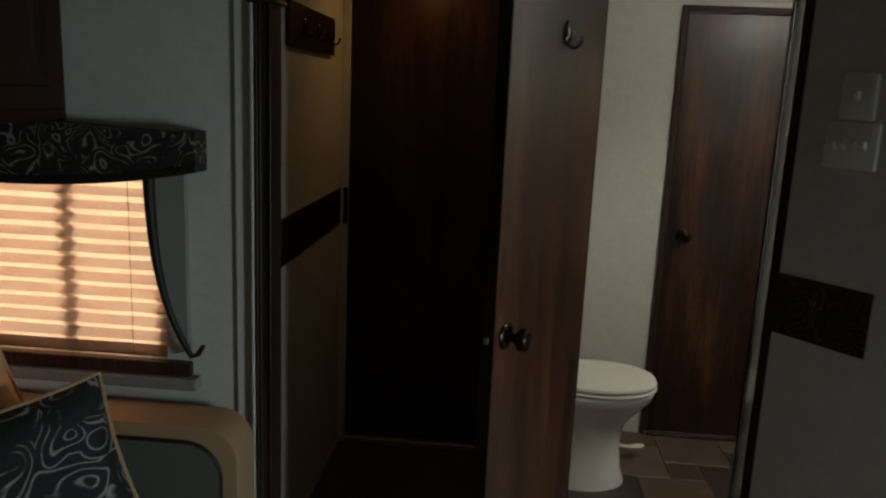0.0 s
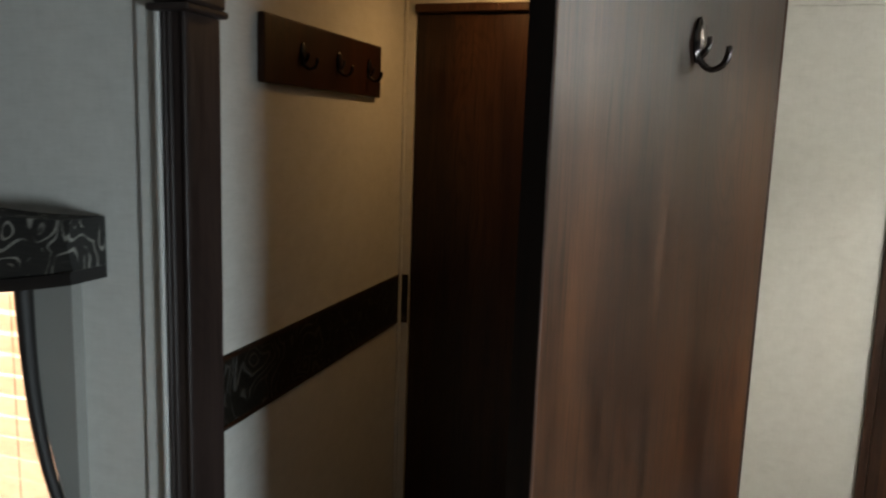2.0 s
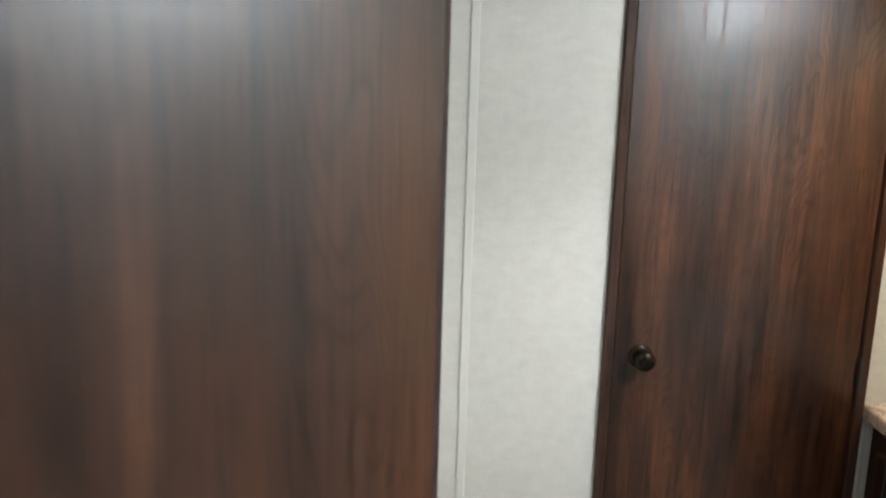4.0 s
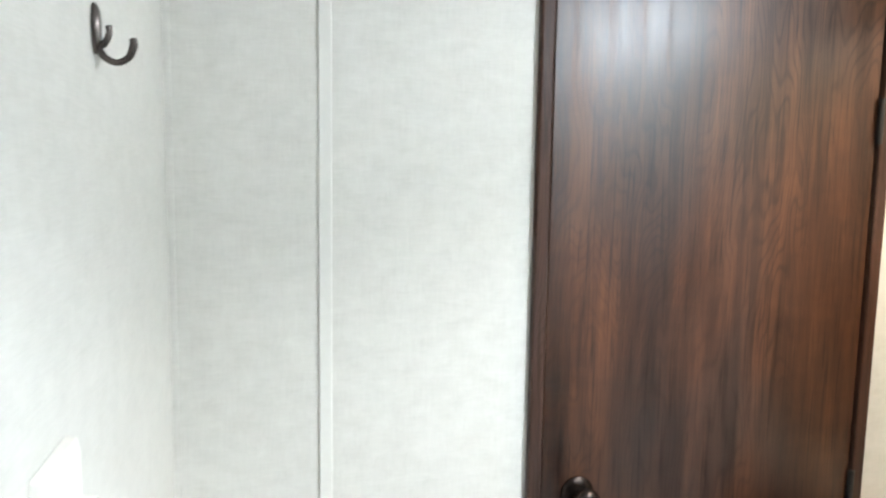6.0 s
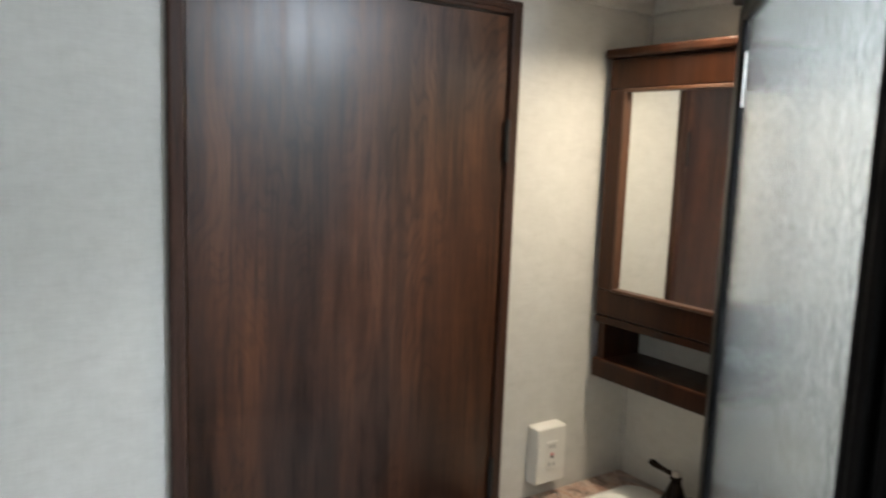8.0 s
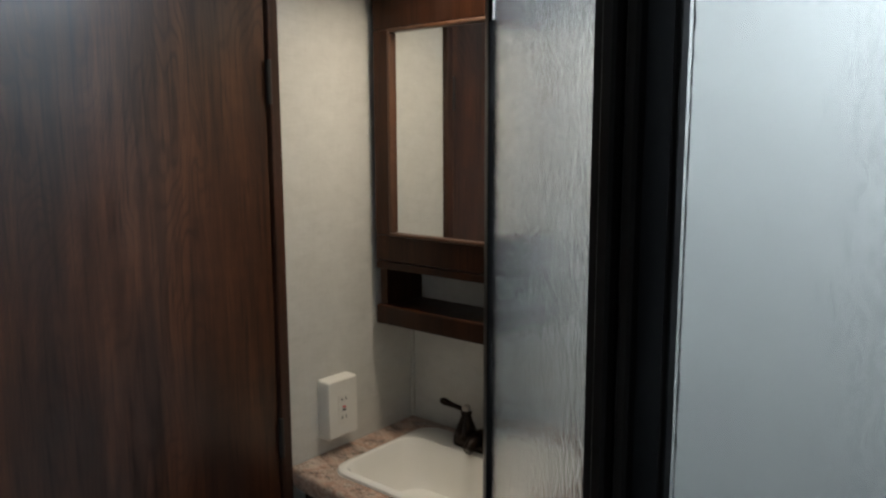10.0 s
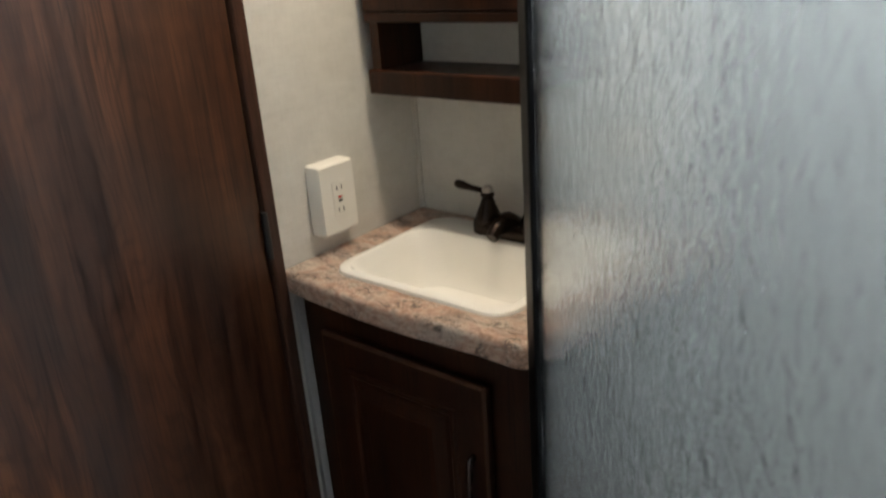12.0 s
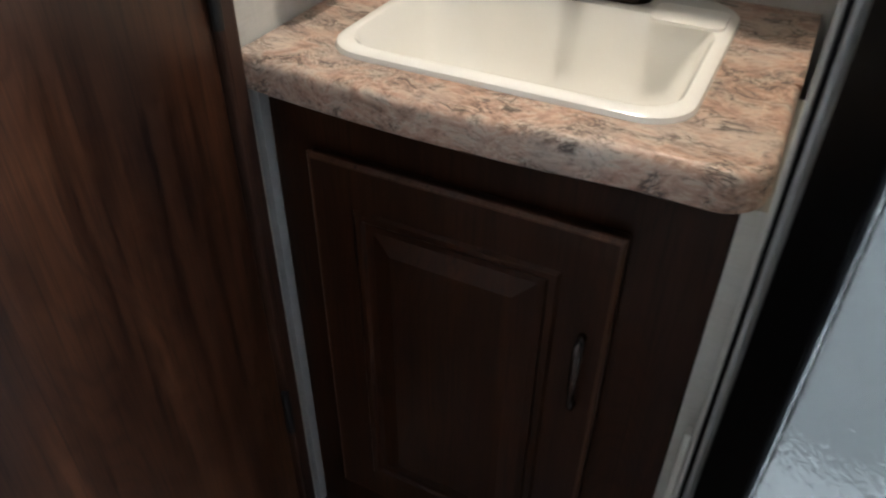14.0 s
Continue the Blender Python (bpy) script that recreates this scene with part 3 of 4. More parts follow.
# closet front at the end of the hall
closet = tagged(new("door_3"), "closed espresso-dark wooden door at the hall's end", "door", kind="structure")
part("leaf", boxed(-0.362, 0.28, YH + 0.008, YH + 0.045, STEP + 0.035, 1.945), WOOD_BLACK, closet, bevel=0.002)
part("jamb", boxed(0.2805, 0.304, YH - 0.01, YH + 0.048, STEP, 1.970), WOOD_BLACK, closet, bevel=0.003)
part("head_jamb", boxed(-0.3655, 0.28, YH - 0.01, YH + 0.048, 1.948, 1.970), WOOD_TRIM, closet, bevel=0.003)
part("threshold", boxed(-0.362, 0.28, YH - 0.012, YH + 0.04, STEP + 0.001, STEP + 0.024), FILLER, closet, "grey metal threshold strip", bevel=0.003)

# ---------------------------------------------------------------- borders, rack, switches
BT, BB = 1.205, 1.060


def border(name, m, x0, x1, label):
    b = thing(name, label, "wall border", m)
    part("paper", boxed(x0, x1, -0.003, -0.0005, BB, BT), BORDER, b)
    for z0, z1 in ((BT - 0.010, BT - 0.002), (BB + 0.002, BB + 0.010)):
        part("edge_band", boxed(x0, x1, -0.0045, -0.0031, z0, z1), WOOD_BLACK, b)
    return b


border("wall_border", pose(XH, 0, 0, 0, 0, 90), 2.152, YH - 0.012, "dark embossed scroll border round the hall wall")
border("wall_border", pose(0, YH, 0), XH + 0.011, -0.3665, "short piece of dark scroll border by the closet")
border("wall_border", SWM @ Matrix.Diagonal((1, -1, 1, 1)), 0.020, 0.240, "cut piece of dark scroll border below the switches")

rack = thing("coat_rack", "reddish-brown wooden coat rack with dark double hooks", "coat rack", pose(XH, 0, 0, 0, 0, 90))
part("board", boxed(2.383, 2.955, -0.016, -0.0005, 1.703, 1.832), WOOD_CAB, rack, bevel=0.004)
for y in (2.53, 2.70, 2.87):
    robe_hook("hook", "", pose(y, -0.0165, 1.765) @ Matrix.Scale(0.75, 4), rack, BRONZE)


def switch_plate(name, label, m, w, h, toggles):
    s = thing(name, label, "light switch", m)
    bm = bmesh.new()
    rings = []
    for k, y in ((1.0, -0.0005), (0.97, -0.006), (0.80, -0.0085)):
        rings.append([(x * k, y, z * (k if k > 0.9 else 0.84)) for x, z in rounded(0, 0, w, h, 0.004, 3)])
    loft(bm, rings)
    part("plate", bm, WHITE_PLASTIC, s, smooth=True)
    for k in range(toggles):
        x = (k - (toggles - 1) / 2) * 0.021
        bm = bmesh.new()
        loft(bm, [[(x + a, y, z + b) for a, b in ((-0.0045, -hh), (0.0045, -hh), (0.0045, hh), (-0.0045, hh))] for y, z, hh in ((-0.008, 0, 0.011), (-0.012, 0.002, 0.009), (-0.019, 0.007, 0.004))])
        part("toggle", bm, WHITE_PLASTIC, s, bevel=0.001)
    return s


SWR = Matrix(((SWD.x, -SWN.x, 0, SW0.x), (SWD.y, -SWN.y, 0, SW0.y), (0, 0, 1, 0), (0, 0, 0, 1)))
switch_plate("light_switch", "single ivory toggle switch plate", SWR @ pose(0.146, 0, 1.618), 0.076, 0.098, 1)
switch_plate("light_switch", "ivory switch plate with four toggles", SWR @ pose(0.143, 0, 1.514), 0.118, 0.100, 4)
switch_plate("light_switch", "white toggle switch plate on the bathroom wall", pose(XL, 3.052, 1.333, 0, 0, 90) @ Matrix.Diagonal((1, 1.7, 1, 1)), 0.100, 0.108, 2)

# outlet box beside the vanity
out = thing("outlet", "white surface-mounted power outlet with red reset button", "outlet", pose(1.868, YW, 0.978))
bm = bmesh.new()
loft(bm, [[(x * k, y, z * k) for x, z in rounded(0, 0, 0.093, 0.142, 0.005, 3)] for k, y in ((1, -0.0005), (1, -0.030), (0.94, -0.036))])
part("box", bm, WHITE_PLASTIC, out, smooth=True)
part("face", boxed(-0.017, 0.017, -0.0385, -0.0365, -0.034, 0.034), WHITE_PLASTIC, out, bevel=0.001)
for z in (0.022, -0.022):
    for x in (-0.006, 0.006):
        part("slot", boxed(x - 0.001, x + 0.001, -0.0392, -0.0386, z - 0.004, z + 0.004), DARK_SLOT, out)
part("reset_button", boxed(-0.005, 0.005, -0.0395, -0.0386, 0.001, 0.005), RED, out, "red reset button")
part("test_button", boxed(-0.005, 0.005, -0.0395, -0.0386, -0.006, -0.002), DARK_SLOT, out)

# ---------------------------------------------------------------- vanity
vanity = thing("vanity_cabinet", "dark cherry-stained vanity cabinet with raised-panel door", "cabinet")
for nm, d in (("face_frame", (1.764, 1.784, 3.184, 3.721, 0.02, 0.822)), ("side", (1.7842, XS - 0.003, 3.184, 3.200, 0.02, 0.822)), ("side", (1.7842, XS - 0.003, 3.696, 3.712, 0.02, 0.822)), ("bottom", (1.7842, XS - 0.003, 3.2002, 3.6958, 0.02, 0.036))):
    part(nm, boxed(*d), WOOD_CAB, vanity, bevel=0.001)
VX = 1.764
vd = part("door", boxed(VX - 0.020, VX - 0.0005, 3.276, 3.661, 0.115, 0.753), WOOD_CAB, vanity, bevel=0.005)
bm = bmesh.new()
y0, y1, z0, z1 = 3.338, 3.600, 0.178, 0.692
rings = []
for inset, x in ((0.0, VX - 0.0203), (0.004, VX - 0.0245), (0.012, VX - 0.0245), (0.016, VX - 0.0208), (0.026, VX - 0.0208), (0.052, VX - 0.0275)):
    rings.append([(x, y0 + inset, z0 + inset), (x, y1 - inset, z0 + inset), (x, y1 - inset, z1 - inset), (x, y0 + inset, z1 - inset)])
loft(bm, rings)
part("raised_panel", bm, WOOD_CAB, vd)
bm = bmesh.new()
u0, u1, w0, w1 = 3.2755, 3.6615, 0.1145, 0.7535
loft(bm, [[(x, u0 + k, w0 + k), (x, u1 - k, w0 + k), (x, u1 - k, w1 - k), (x, u0 + k, w1 - k)] for k, x in ((0, VX - 0.014), (0.0005, VX - 0.0175), (0.004, VX - 0.0206), (0.007, VX - 0.0204))], close=False)
part("edge_moulding", bm, WOOD_EDGE, vd, "worn lighter moulded door edge")
bm = bmesh.new()
tube(bm, *smooth_path([(VX - 0.021, 3.304, 0.612), (VX - 0.033, 3.304, 0.605), (VX - 0.040, 3.304, 0.556), (VX - 0.033, 3.304, 0.508), (VX - 0.021, 3.304, 0.501)], [0.005, 0.005, 0.0045, 0.005, 0.005]), 10, 1.3)
part("handle", bm, GUNMETAL, vd, "worn gunmetal bar handle", smooth=True)
part("side_strip", boxed(1.748, 1.764, 3.7215, YW - 0.001, 0.0, 0.821), PALE_SEAL, vanity, "pale grey filler strip")
part("end_panel", boxed(1.752, 2.0, 3.1515, 3.1835, 0.0, 0.821), WALL, vanity, "greige papered end panel")
part("toe_kick", boxed(1.80, 2.1, 3.19, 3.71, 0.0, 0.0195), WOOD_BLACK, vanity)

SINK_C, SINK_W, SINK_D = (1.943, 3.449), 0.340, 0.402
counter = thing("countertop", "tan and brown granite-look laminate vanity countertop", "countertop")
front_line = [(1.730 - 0.016 * math.sin(math.pi * k / 8), YW - 0.002 - 0.065 * k) for k in range(9)][:8]
for k in range(7):
    a = radians(180 + 90 * k / 6)
    front_line.append((1.767 + 0.045 * math.cos(a), 3.209 + 0.045 * math.sin(a)))
front_line.append((1.9305, 3.164))
edge_pts = [Vector(p) for p in front_line]
edge_in = []
for k, p in enumerate(edge_pts):
    d = (edge_pts[min(k + 1, len(edge_pts) - 1)] - edge_pts[max(k - 1, 0)]).normalized()
    edge_in.append(Vector((-d.y, d.x)))


def edge_at(inset):
    """The counter's front line moved inwards."""
    return [(p.x + q.x * inset, max(p.y + q.y * inset, 3.164)) for p, q in zip(edge_pts, edge_in)]


outer = [(XS - 0.002, YW - 0.002)] + edge_at(0.0305) + [(1.9305, 3.1945), (1.9305, 3.164), (XS - 0.002, 3.164)]
hole = rounded(SINK_C[0], SINK_C[1], SINK_W - 0.03, SINK_D - 0.03, 0.045)
bm = bmesh.new()


def slab(bm, outer, hole, z0, z1):
    """A plate with one hole."""
    for z, flip in ((z0, True), (z1, False)):
        a = [bm.verts.new((x, y, z)) for x, y in outer]
        b = [bm.verts.new((x, y, z)) for x, y in hole]
        es = [bm.edges.new((l[i], l[(i + 1) % len(l)])) for l in (a, b) for i in range(len(l))]
        bmesh.ops.triangle_fill(bm, edges=es, use_beauty=True)
        if not flip:
            for lo, hi in ((la, a), (lb, b)):
                for i in range(len(hi)):
                    j = (i + 1) % len(hi)
                    bm.faces.new((lo[i], lo[j], hi[j], hi[i]))
        la, lb = a, b


slab(bm, outer, hole, 0.838, 0.868)
part("slab", bm, GRANITE, counter)
bm = bmesh.new()
profile = [(0.030, 0.8235), (0.005, 0.8237), (0.001, 0.827), (0.0, 0.834), (0.0, 0.853), (0.0012, 0.8605), (0.0042, 0.8655), (0.0095, 0.8678), (0.030, 0.8682)]
rows = []
for inset, z in profile:
    rows.append([bm.verts.new((x, y, z)) for x, y in edge_at(inset)])
for a, b in zip(rows, rows[1:] + rows[:1]):
    for k in range(len(a) - 1):
        bm.faces.new((a[k], a[k + 1], b[k + 1], b[k]))
for end in (0, -1):
    bm.faces.new([r[end] for r in rows])
part("front_edge", bm, GRANITE, counter, "rolled granite-look front edge", smooth=True)

sink = thing("sink", "white rectangular drop-in sink with rounded corners", "sink")


def ring(w, d, r, z, dx=0.0):
    return [(x, y, z) for x, y in rounded(SINK_C[0] + dx, SINK_C[1], w, d, r)]


bm = bmesh.new()
rings = [ring(SINK_W, SINK_D, 0.05, 0.8685), ring(SINK_W - 0.003, SINK_D - 0.003, 0.05, 0.874), ring(SINK_W - 0.012, SINK_D - 0.012, 0.048, 0.877),
         ring(0.240, 0.370, 0.045, 0.8765, -0.033), ring(0.232, 0.362, 0.045, 0.871, -0.033), ring(0.220, 0.350, 0.05, 0.845, -0.030), ring(0.195, 0.330, 0.055, 0.790, -0.020),
         ring(0.165, 0.300, 0.055, 0.765, -0.020), ring(0.10, 0.18, 0.045, 0.757, -0.020), ring(0.03, 0.03, 0.014, 0.755, -0.020)]
loft(bm, rings, close=False)
inner = [bm.verts.new(p) for p in ring(0.03, 0.03, 0.014, 0.7548, -0.020)]
bm.faces.new(inner)
part("bowl", bm, SINK_WHITE, sink, smooth=True)
bm = bmesh.new()
loft(bm, [[(x, y, z) for x, y in rounded(2.035, 3.302, 0.060, 0.085, 0.012, 3)] for z in (0.8772, 0.881)])
part("soap_ledge", bm, SINK_WHITE, sink, bevel=0.002)
bm = bmesh.new()
lathe(bm, [(0.020, 0.7555), (0.020, 0.758), (0.015, 0.759)], pose(SINK_C[0] - 0.02, SINK_C[1], 0))
part("drain", bm, NICKEL, sink, "metal drain ring", smooth=True)

faucet = thing("faucet", "oil-rubbed bronze two-handle bathroom faucet", "faucet", pose(2.074, 3.440, 0.8775) @ Matrix.Diagonal((1.05, 1.05, 1.12, 1)))
bm = bmesh.new()
loft(bm, [[(x, y, z) for x, y in rounded(0, 0, 0.052 * k, 0.160 * (0.8 + 0.2 * k), 0.024 * k)] for z, k in ((0, 1), (0.014, 1), (0.022, 0.93), (0.026, 0.78))])
part("base", bm, BRONZE, faucet, smooth=True)
bm = bmesh.new()
tube(bm, *smooth_path([(0.006, 0, 0.014), (-0.010, 0, 0.026), (-0.028, 0, 0.028), (-0.048, 0, 0.022), (-0.062, 0, 0.013)], [0.024, 0.021, 0.017, 0.014, 0.011]), 14)
part("spout", bm, BRONZE, faucet, smooth=True)
for s in (1, -1):
    hd = part("handle_body", bmesh.new(), BRONZE, faucet)
    bm = bmesh.new()
    lathe(bm, [(0.024, 0.012), (0.026, 0.022), (0.022, 0.036), (0.015, 0.052), (0.011, 0.064), (0.014, 0.068), (0.011, 0.074)], pose(0, 0.050 * s, 0))
    hd.data = finish("handle_body", bm, BRONZE, 0, True)
    bm = bmesh.new()
    lathe(bm, [(0.010, 0.074), (0.010, 0.082), (0.007, 0.085)], pose(0, 0.050 * s, 0))
    part("cap", bm, NICKEL, hd, "bright metal cap", smooth=True)
    bm = bmesh.new()
    tube(bm, [(0, 0.054 * s, 0.074), (-0.002, 0.085 * s, 0.077), (-0.003, 0.112 * s, 0.081), (-0.003, 0.122 * s, 0.082)], [0.0055, 0.0055, 0.0085, 0.006], 12)
    part("lever", bm, BRONZE, hd, smooth=True)

# ---------------------------------------------------------------- medicine cabinet
CX0, CY0, CY1, CZ0, CZ1 = 2.012, 3.230, 3.711, 1.157, 1.920
med = thing("medicine_cabinet", "cherry-brown mirrored medicine cabinet with open shelf", "cabinet")
bm = bmesh.new()
for d in ((CX0, XS - 0.001, CY0, CY1, 1.300, CZ1 - 0.002), (CX0, XS - 0.001, CY0, CY1, CZ0, 1.200), (CX0, XS - 0.001, CY1 - 0.022, CY1, 1.2001, 1.2999), (CX0, XS - 0.001, CY0, CY0 + 0.022, 1.2001, 1.2999)):
    box(bm, *d)
part("body", bm, WOOD_CAB, med)
part("shelf_back", boxed(XS - 0.012, XS - 0.002, CY0 + 0.0225, CY1 - 0.0225, 1.2002, 1.2998), WALL, med, "papered shelf back")
door_m = new("mirror_door")
door_m.parent = med
fx = CX0 - 0.016
for nm, d in (("rail", (CY0, CY1, 1.850, CZ1)), ("rail", (CY0, CY1, 1.312, 1.374)), ("stile", (CY0, CY0 + 0.056, 1.3741, 1.8499)), ("stile", (CY1 - 0.056, CY1, 1.3741, 1.8499))):
    part(nm, boxed(fx, CX0 - 0.0005, *d), WOOD_CAB, door_m, bevel=0.004)
part("mirror", boxed(CX0 - 0.007, CX0 - 0.004, CY0 + 0.0562, CY1 - 0.0562, 1.3742, 1.8498), SILVER, door_m, "clear mirror")
for d in ((CY0 + 0.0485, CY1 - 0.0485, 1.8425, 1.8505), (CY0 + 0.0485, CY1 - 0.0485, 1.3735, 1.3815), (CY0 + 0.0485, CY0 + 0.0565, 1.3820, 1.8420), (CY1 - 0.0565, CY1 - 0.0485, 1.3820, 1.8420)):
    part("bead", boxed(fx - 0.003, CX0 - 0.0035, *d), WOOD_EDGE, door_m, "worn lighter bead round the mirror", bevel=0.002)
part("crown", boxed(fx - 0.012, XS - 0.001, CY0 - 0.008, CY1 + 0.008, CZ1 + 0.0005, CZ1 + 0.022), WOOD_CAB, med, bevel=0.006)
bm = bmesh.new()
box(bm, fx - 0.001, CX0 - 0.0005, CY0, CY1, CZ0 - 0.001, CZ0 + 0.046)
part("bottom_rail", bm, WOOD_CAB, med, bevel=0.004)
part("upper_rail", boxed(fx + 0.001, CX0 - 0.0005, CY0, CY1, 1.292, 1.3105), WOOD_CAB, med, bevel=0.003)

# ---------------------------------------------------------------- shower
shower = thing("shower_enclosure", "corner shower with rain glass in a black frame", "shower")
SH, PAN = 1.925, 0.10


def along(a, b):
    d = (b - a).normalized()
    return Matrix(((d.x, -d.y, 0, a.x), (d.y, d.x, 0, a.y), (0, 0, 1, 0), (0, 0, 0, 1))), (b - a).length


def glass_panel(a, b, name, stiles):
    m, w = along(a, b)
    p = new(name)
    p.parent = shower
    p.matrix_basis = m
    s0, s1 = stiles
    for x0, x1 in ((0, s0), (w - s1, w)):
        if x1 - x0 > 0.001:
            part("stile", boxed(x0, x1, -0.010, 0.010, PAN + 0.012, SH), BLACK_FRAME, p, bevel=0.003)
    for z0, z1 in ((PAN + 0.012, PAN + 0.040), (SH - 0.028, SH)):
        part("rail", boxed(s0 + 0.0003, w - s1 - 0.0003, -0.012, 0.012, z0, z1), BLACK_FRAME, p, bevel=0.003)
    g = part("pane", boxed(s0 + 0.001, w - s1 - 0.001, -0.003, 0.003, PAN + 0.041, SH - 0.029), RAIN, p, "rippled rain glass pane")
    g.visible_shadow = False
    return p


glass_panel(P2 - (P2 - Q2).normalized() * 0.020, E2, "glass_door", (0.006, 0.060))
CORNER = Vector((Q2.x, 2.108))
glass_panel(CORNER, Vector((Q2.x, Q2.y + 0.008)), "side_panel", (0.02, 0.004))
m, w = along(Q2, P2)
for x0, x1, y0, y1 in ((0.024, 0.040, -0.016, 0.016), (0.0405, 0.058, -0.020, 0.020), (0.0585, w - 0.022, -0.016, 0.016)):
    part("post", boxed(x0, x1, y0, y1, PAN + 0.012, SH + 0.004), BLACK_FRAME, shower, bevel=0.004, m=m)
m, w = along(P2, E2)
part("header", boxed(-0.02, w + 0.012, -0.020, 0.020, SH + 0.0045, SH + 0.034), BLACK_FRAME, shower, bevel=0.004, m=m)
m, w = along(CORNER, Q2)
part("header", boxed(0.0, w - 0.01, -0.018, 0.018, SH + 0.0045, SH + 0.034), BLACK_FRAME, shower, bevel=0.004, m=m)
part("wall_channel", boxed(E2.x + 0.004, E2.x + 0.026, 3.105, 3.1400, PAN + 0.012, SH), BLACK_FRAME, shower, bevel=0.002)
part("seal", boxed(1.694, 1.7115, 3.1480, 3.1535, PAN + 0.012, SH), PALE_SEAL, shower, "pale vinyl door seal", bevel=0.001)
part("gasket", boxed(1.698, 1.7115, 3.1538, 3.1580, PAN + 0.012, SH), BLACK_FRAME, shower)
part("splash_guard", boxed(1.713, 1.727, 3.1640, 3.1730, 0.0, 0.55), WHITE_PLASTIC, shower, "white plastic splash guard at the corner", bevel=0.002)
part("edge_bead", boxed(1.704, 1.7115, 3.1583, 3.1630, 0.0, TOP - 0.06), BEAD, shower, "pale corner bead", bevel=0.001)
pan = bmesh.new()
prism(pan, [(XS - 0.008, 2.102), (XS - 0.008, 3.116), (1.745, 3.116), (E2.x + 0.0, 3.158), (E2.x - 0.045, 3.157), (P2.x - 0.04, P2.y + 0.028), (Q2.x - 0.035, Q2.y + 0.012), (Q2.x - 0.035, 2.108)], 0.0, PAN + 0.010)
part("pan", pan, SHOWER_WALL, shower, "white fibreglass shower pan", bevel=0.010)
m, w = along(P2, E2)
part("label_sticker", boxed(w - 0.075, w - 0.055, 0.0032, 0.0036, 1.775, 1.852), WHITE_PLASTIC, shower, "small white sticker on the glass", m=m)

# skylight over the shower
dome = thing("skylight", "translucent white skylight dome over the shower", "skylight")
bm = bmesh.new()
for b in ((sx0, sx0 + 0.012, sy0, sy1), (sx1 - 0.012, sx1, sy0, sy1), (sx0 + 0.0121, sx1 - 0.0121, sy0, sy0 + 0.012), (sx0 + 0.0121, sx1 - 0.0121, sy1 - 0.012, sy1)):
    box(bm, *b, TOP + 0.002, TOP + 0.16)
part("collar", bm, WHITE_PLASTIC, dome)


def downlight(x, y, label):
    d = thing("ceiling_light", label, "ceiling light", pose(x, y, TOP))
    bm = bmesh.new()
    lathe(bm, [(0.075, -0.0005), (0.075, -0.010), (0.060, -0.020), (0.058, -0.010)])
    part("rim", bm, WHITE_PLASTIC, d, smooth=True)
    bm = bmesh.new()
    lathe(bm, [(0.056, -0.0105), (0.050, -0.018), (0.02, -0.021)])
    part("lens", bm, GLOW, d, smooth=True)


downlight(1.90, 3.38, "small round warm ceiling light above the vanity")
downlight(-0.05, 2.95, "small round warm ceiling light in the hall")

# ---------------------------------------------------------------- toilet
toilet = thing("toilet", "white porcelain toilet with closed lid", "toilet", pose(0.418, 3.258, 0))


def oval(x0, x1, w, z, n=28, square=2.3):
    out = []
    for k in range(n):
        a = 2 * math.pi * k / n
        c, s = math.cos(a), math.sin(a)
        f = (abs(c) ** square + abs(s) ** square) ** (-1 / square)
        out.append(((x0 + x1) / 2 + (x1 - x0) / 2 * c * f, w / 2 * s * f * (1.0 if c < 0.2 else 1 - 0.10 * (c - 0.2)), z))
    return out


bm = bmesh.new()
loft(bm, [oval(0.04, 0.42, 0.30, 0.0), oval(0.045, 0.415, 0.29, 0.02), oval(0.06, 0.40, 0.25, 0.06), oval(0.07, 0.39, 0.235, 0.16), oval(0.05, 0.40, 0.24, 0.26),
          oval(0.03, 0.46, 0.30, 0.33), oval(0.02, 0.505, 0.355, 0.38), oval(0.02, 0.515, 0.365, 0.41), oval(0.03, 0.51, 0.355, 0.418)])
part("bowl", bm, PORCELAIN, toilet, smooth=True)
bm = bmesh.new()
loft(bm, [oval(0.05, 0.515, 0.362, 0.420), oval(0.045, 0.522, 0.374, 0.428), oval(0.05, 0.517, 0.366, 0.436)])
part("seat", bm, WHITE_PLASTIC, toilet, smooth=True)
bm = bmesh.new()
loft(bm, [oval(0.05, 0.515, 0.364, 0.439), oval(0.045, 0.520, 0.372, 0.450), oval(0.05, 0.515, 0.364, 0.460), oval(0.08, 0.49, 0.32, 0.468), oval(0.16, 0.42, 0.2, 0.471)])
part("lid", bm, WHITE_PLASTIC, toilet, smooth=True)
bm = bmesh.new()
box(bm, -0.045, 0.06, -0.17, 0.17, 0.36, 0.46)
part("hinge_block", bm, PORCELAIN, toilet, bevel=0.015)
bm = bmesh.new()
tube(bm, [(0.34, 0.10, 0.10), (0.40, 0.14, 0.085), (0.46, 0.17, 0.062), (0.51, 0.19, 0.058), (0.535, 0.20, 0.060)], [0.012, 0.012, 0.014, 0.022, 0.014], 12, 0.6)
part("flush_pedal", bm, WHITE_PLASTIC, toilet, "white foot flush pedal", smooth=True)

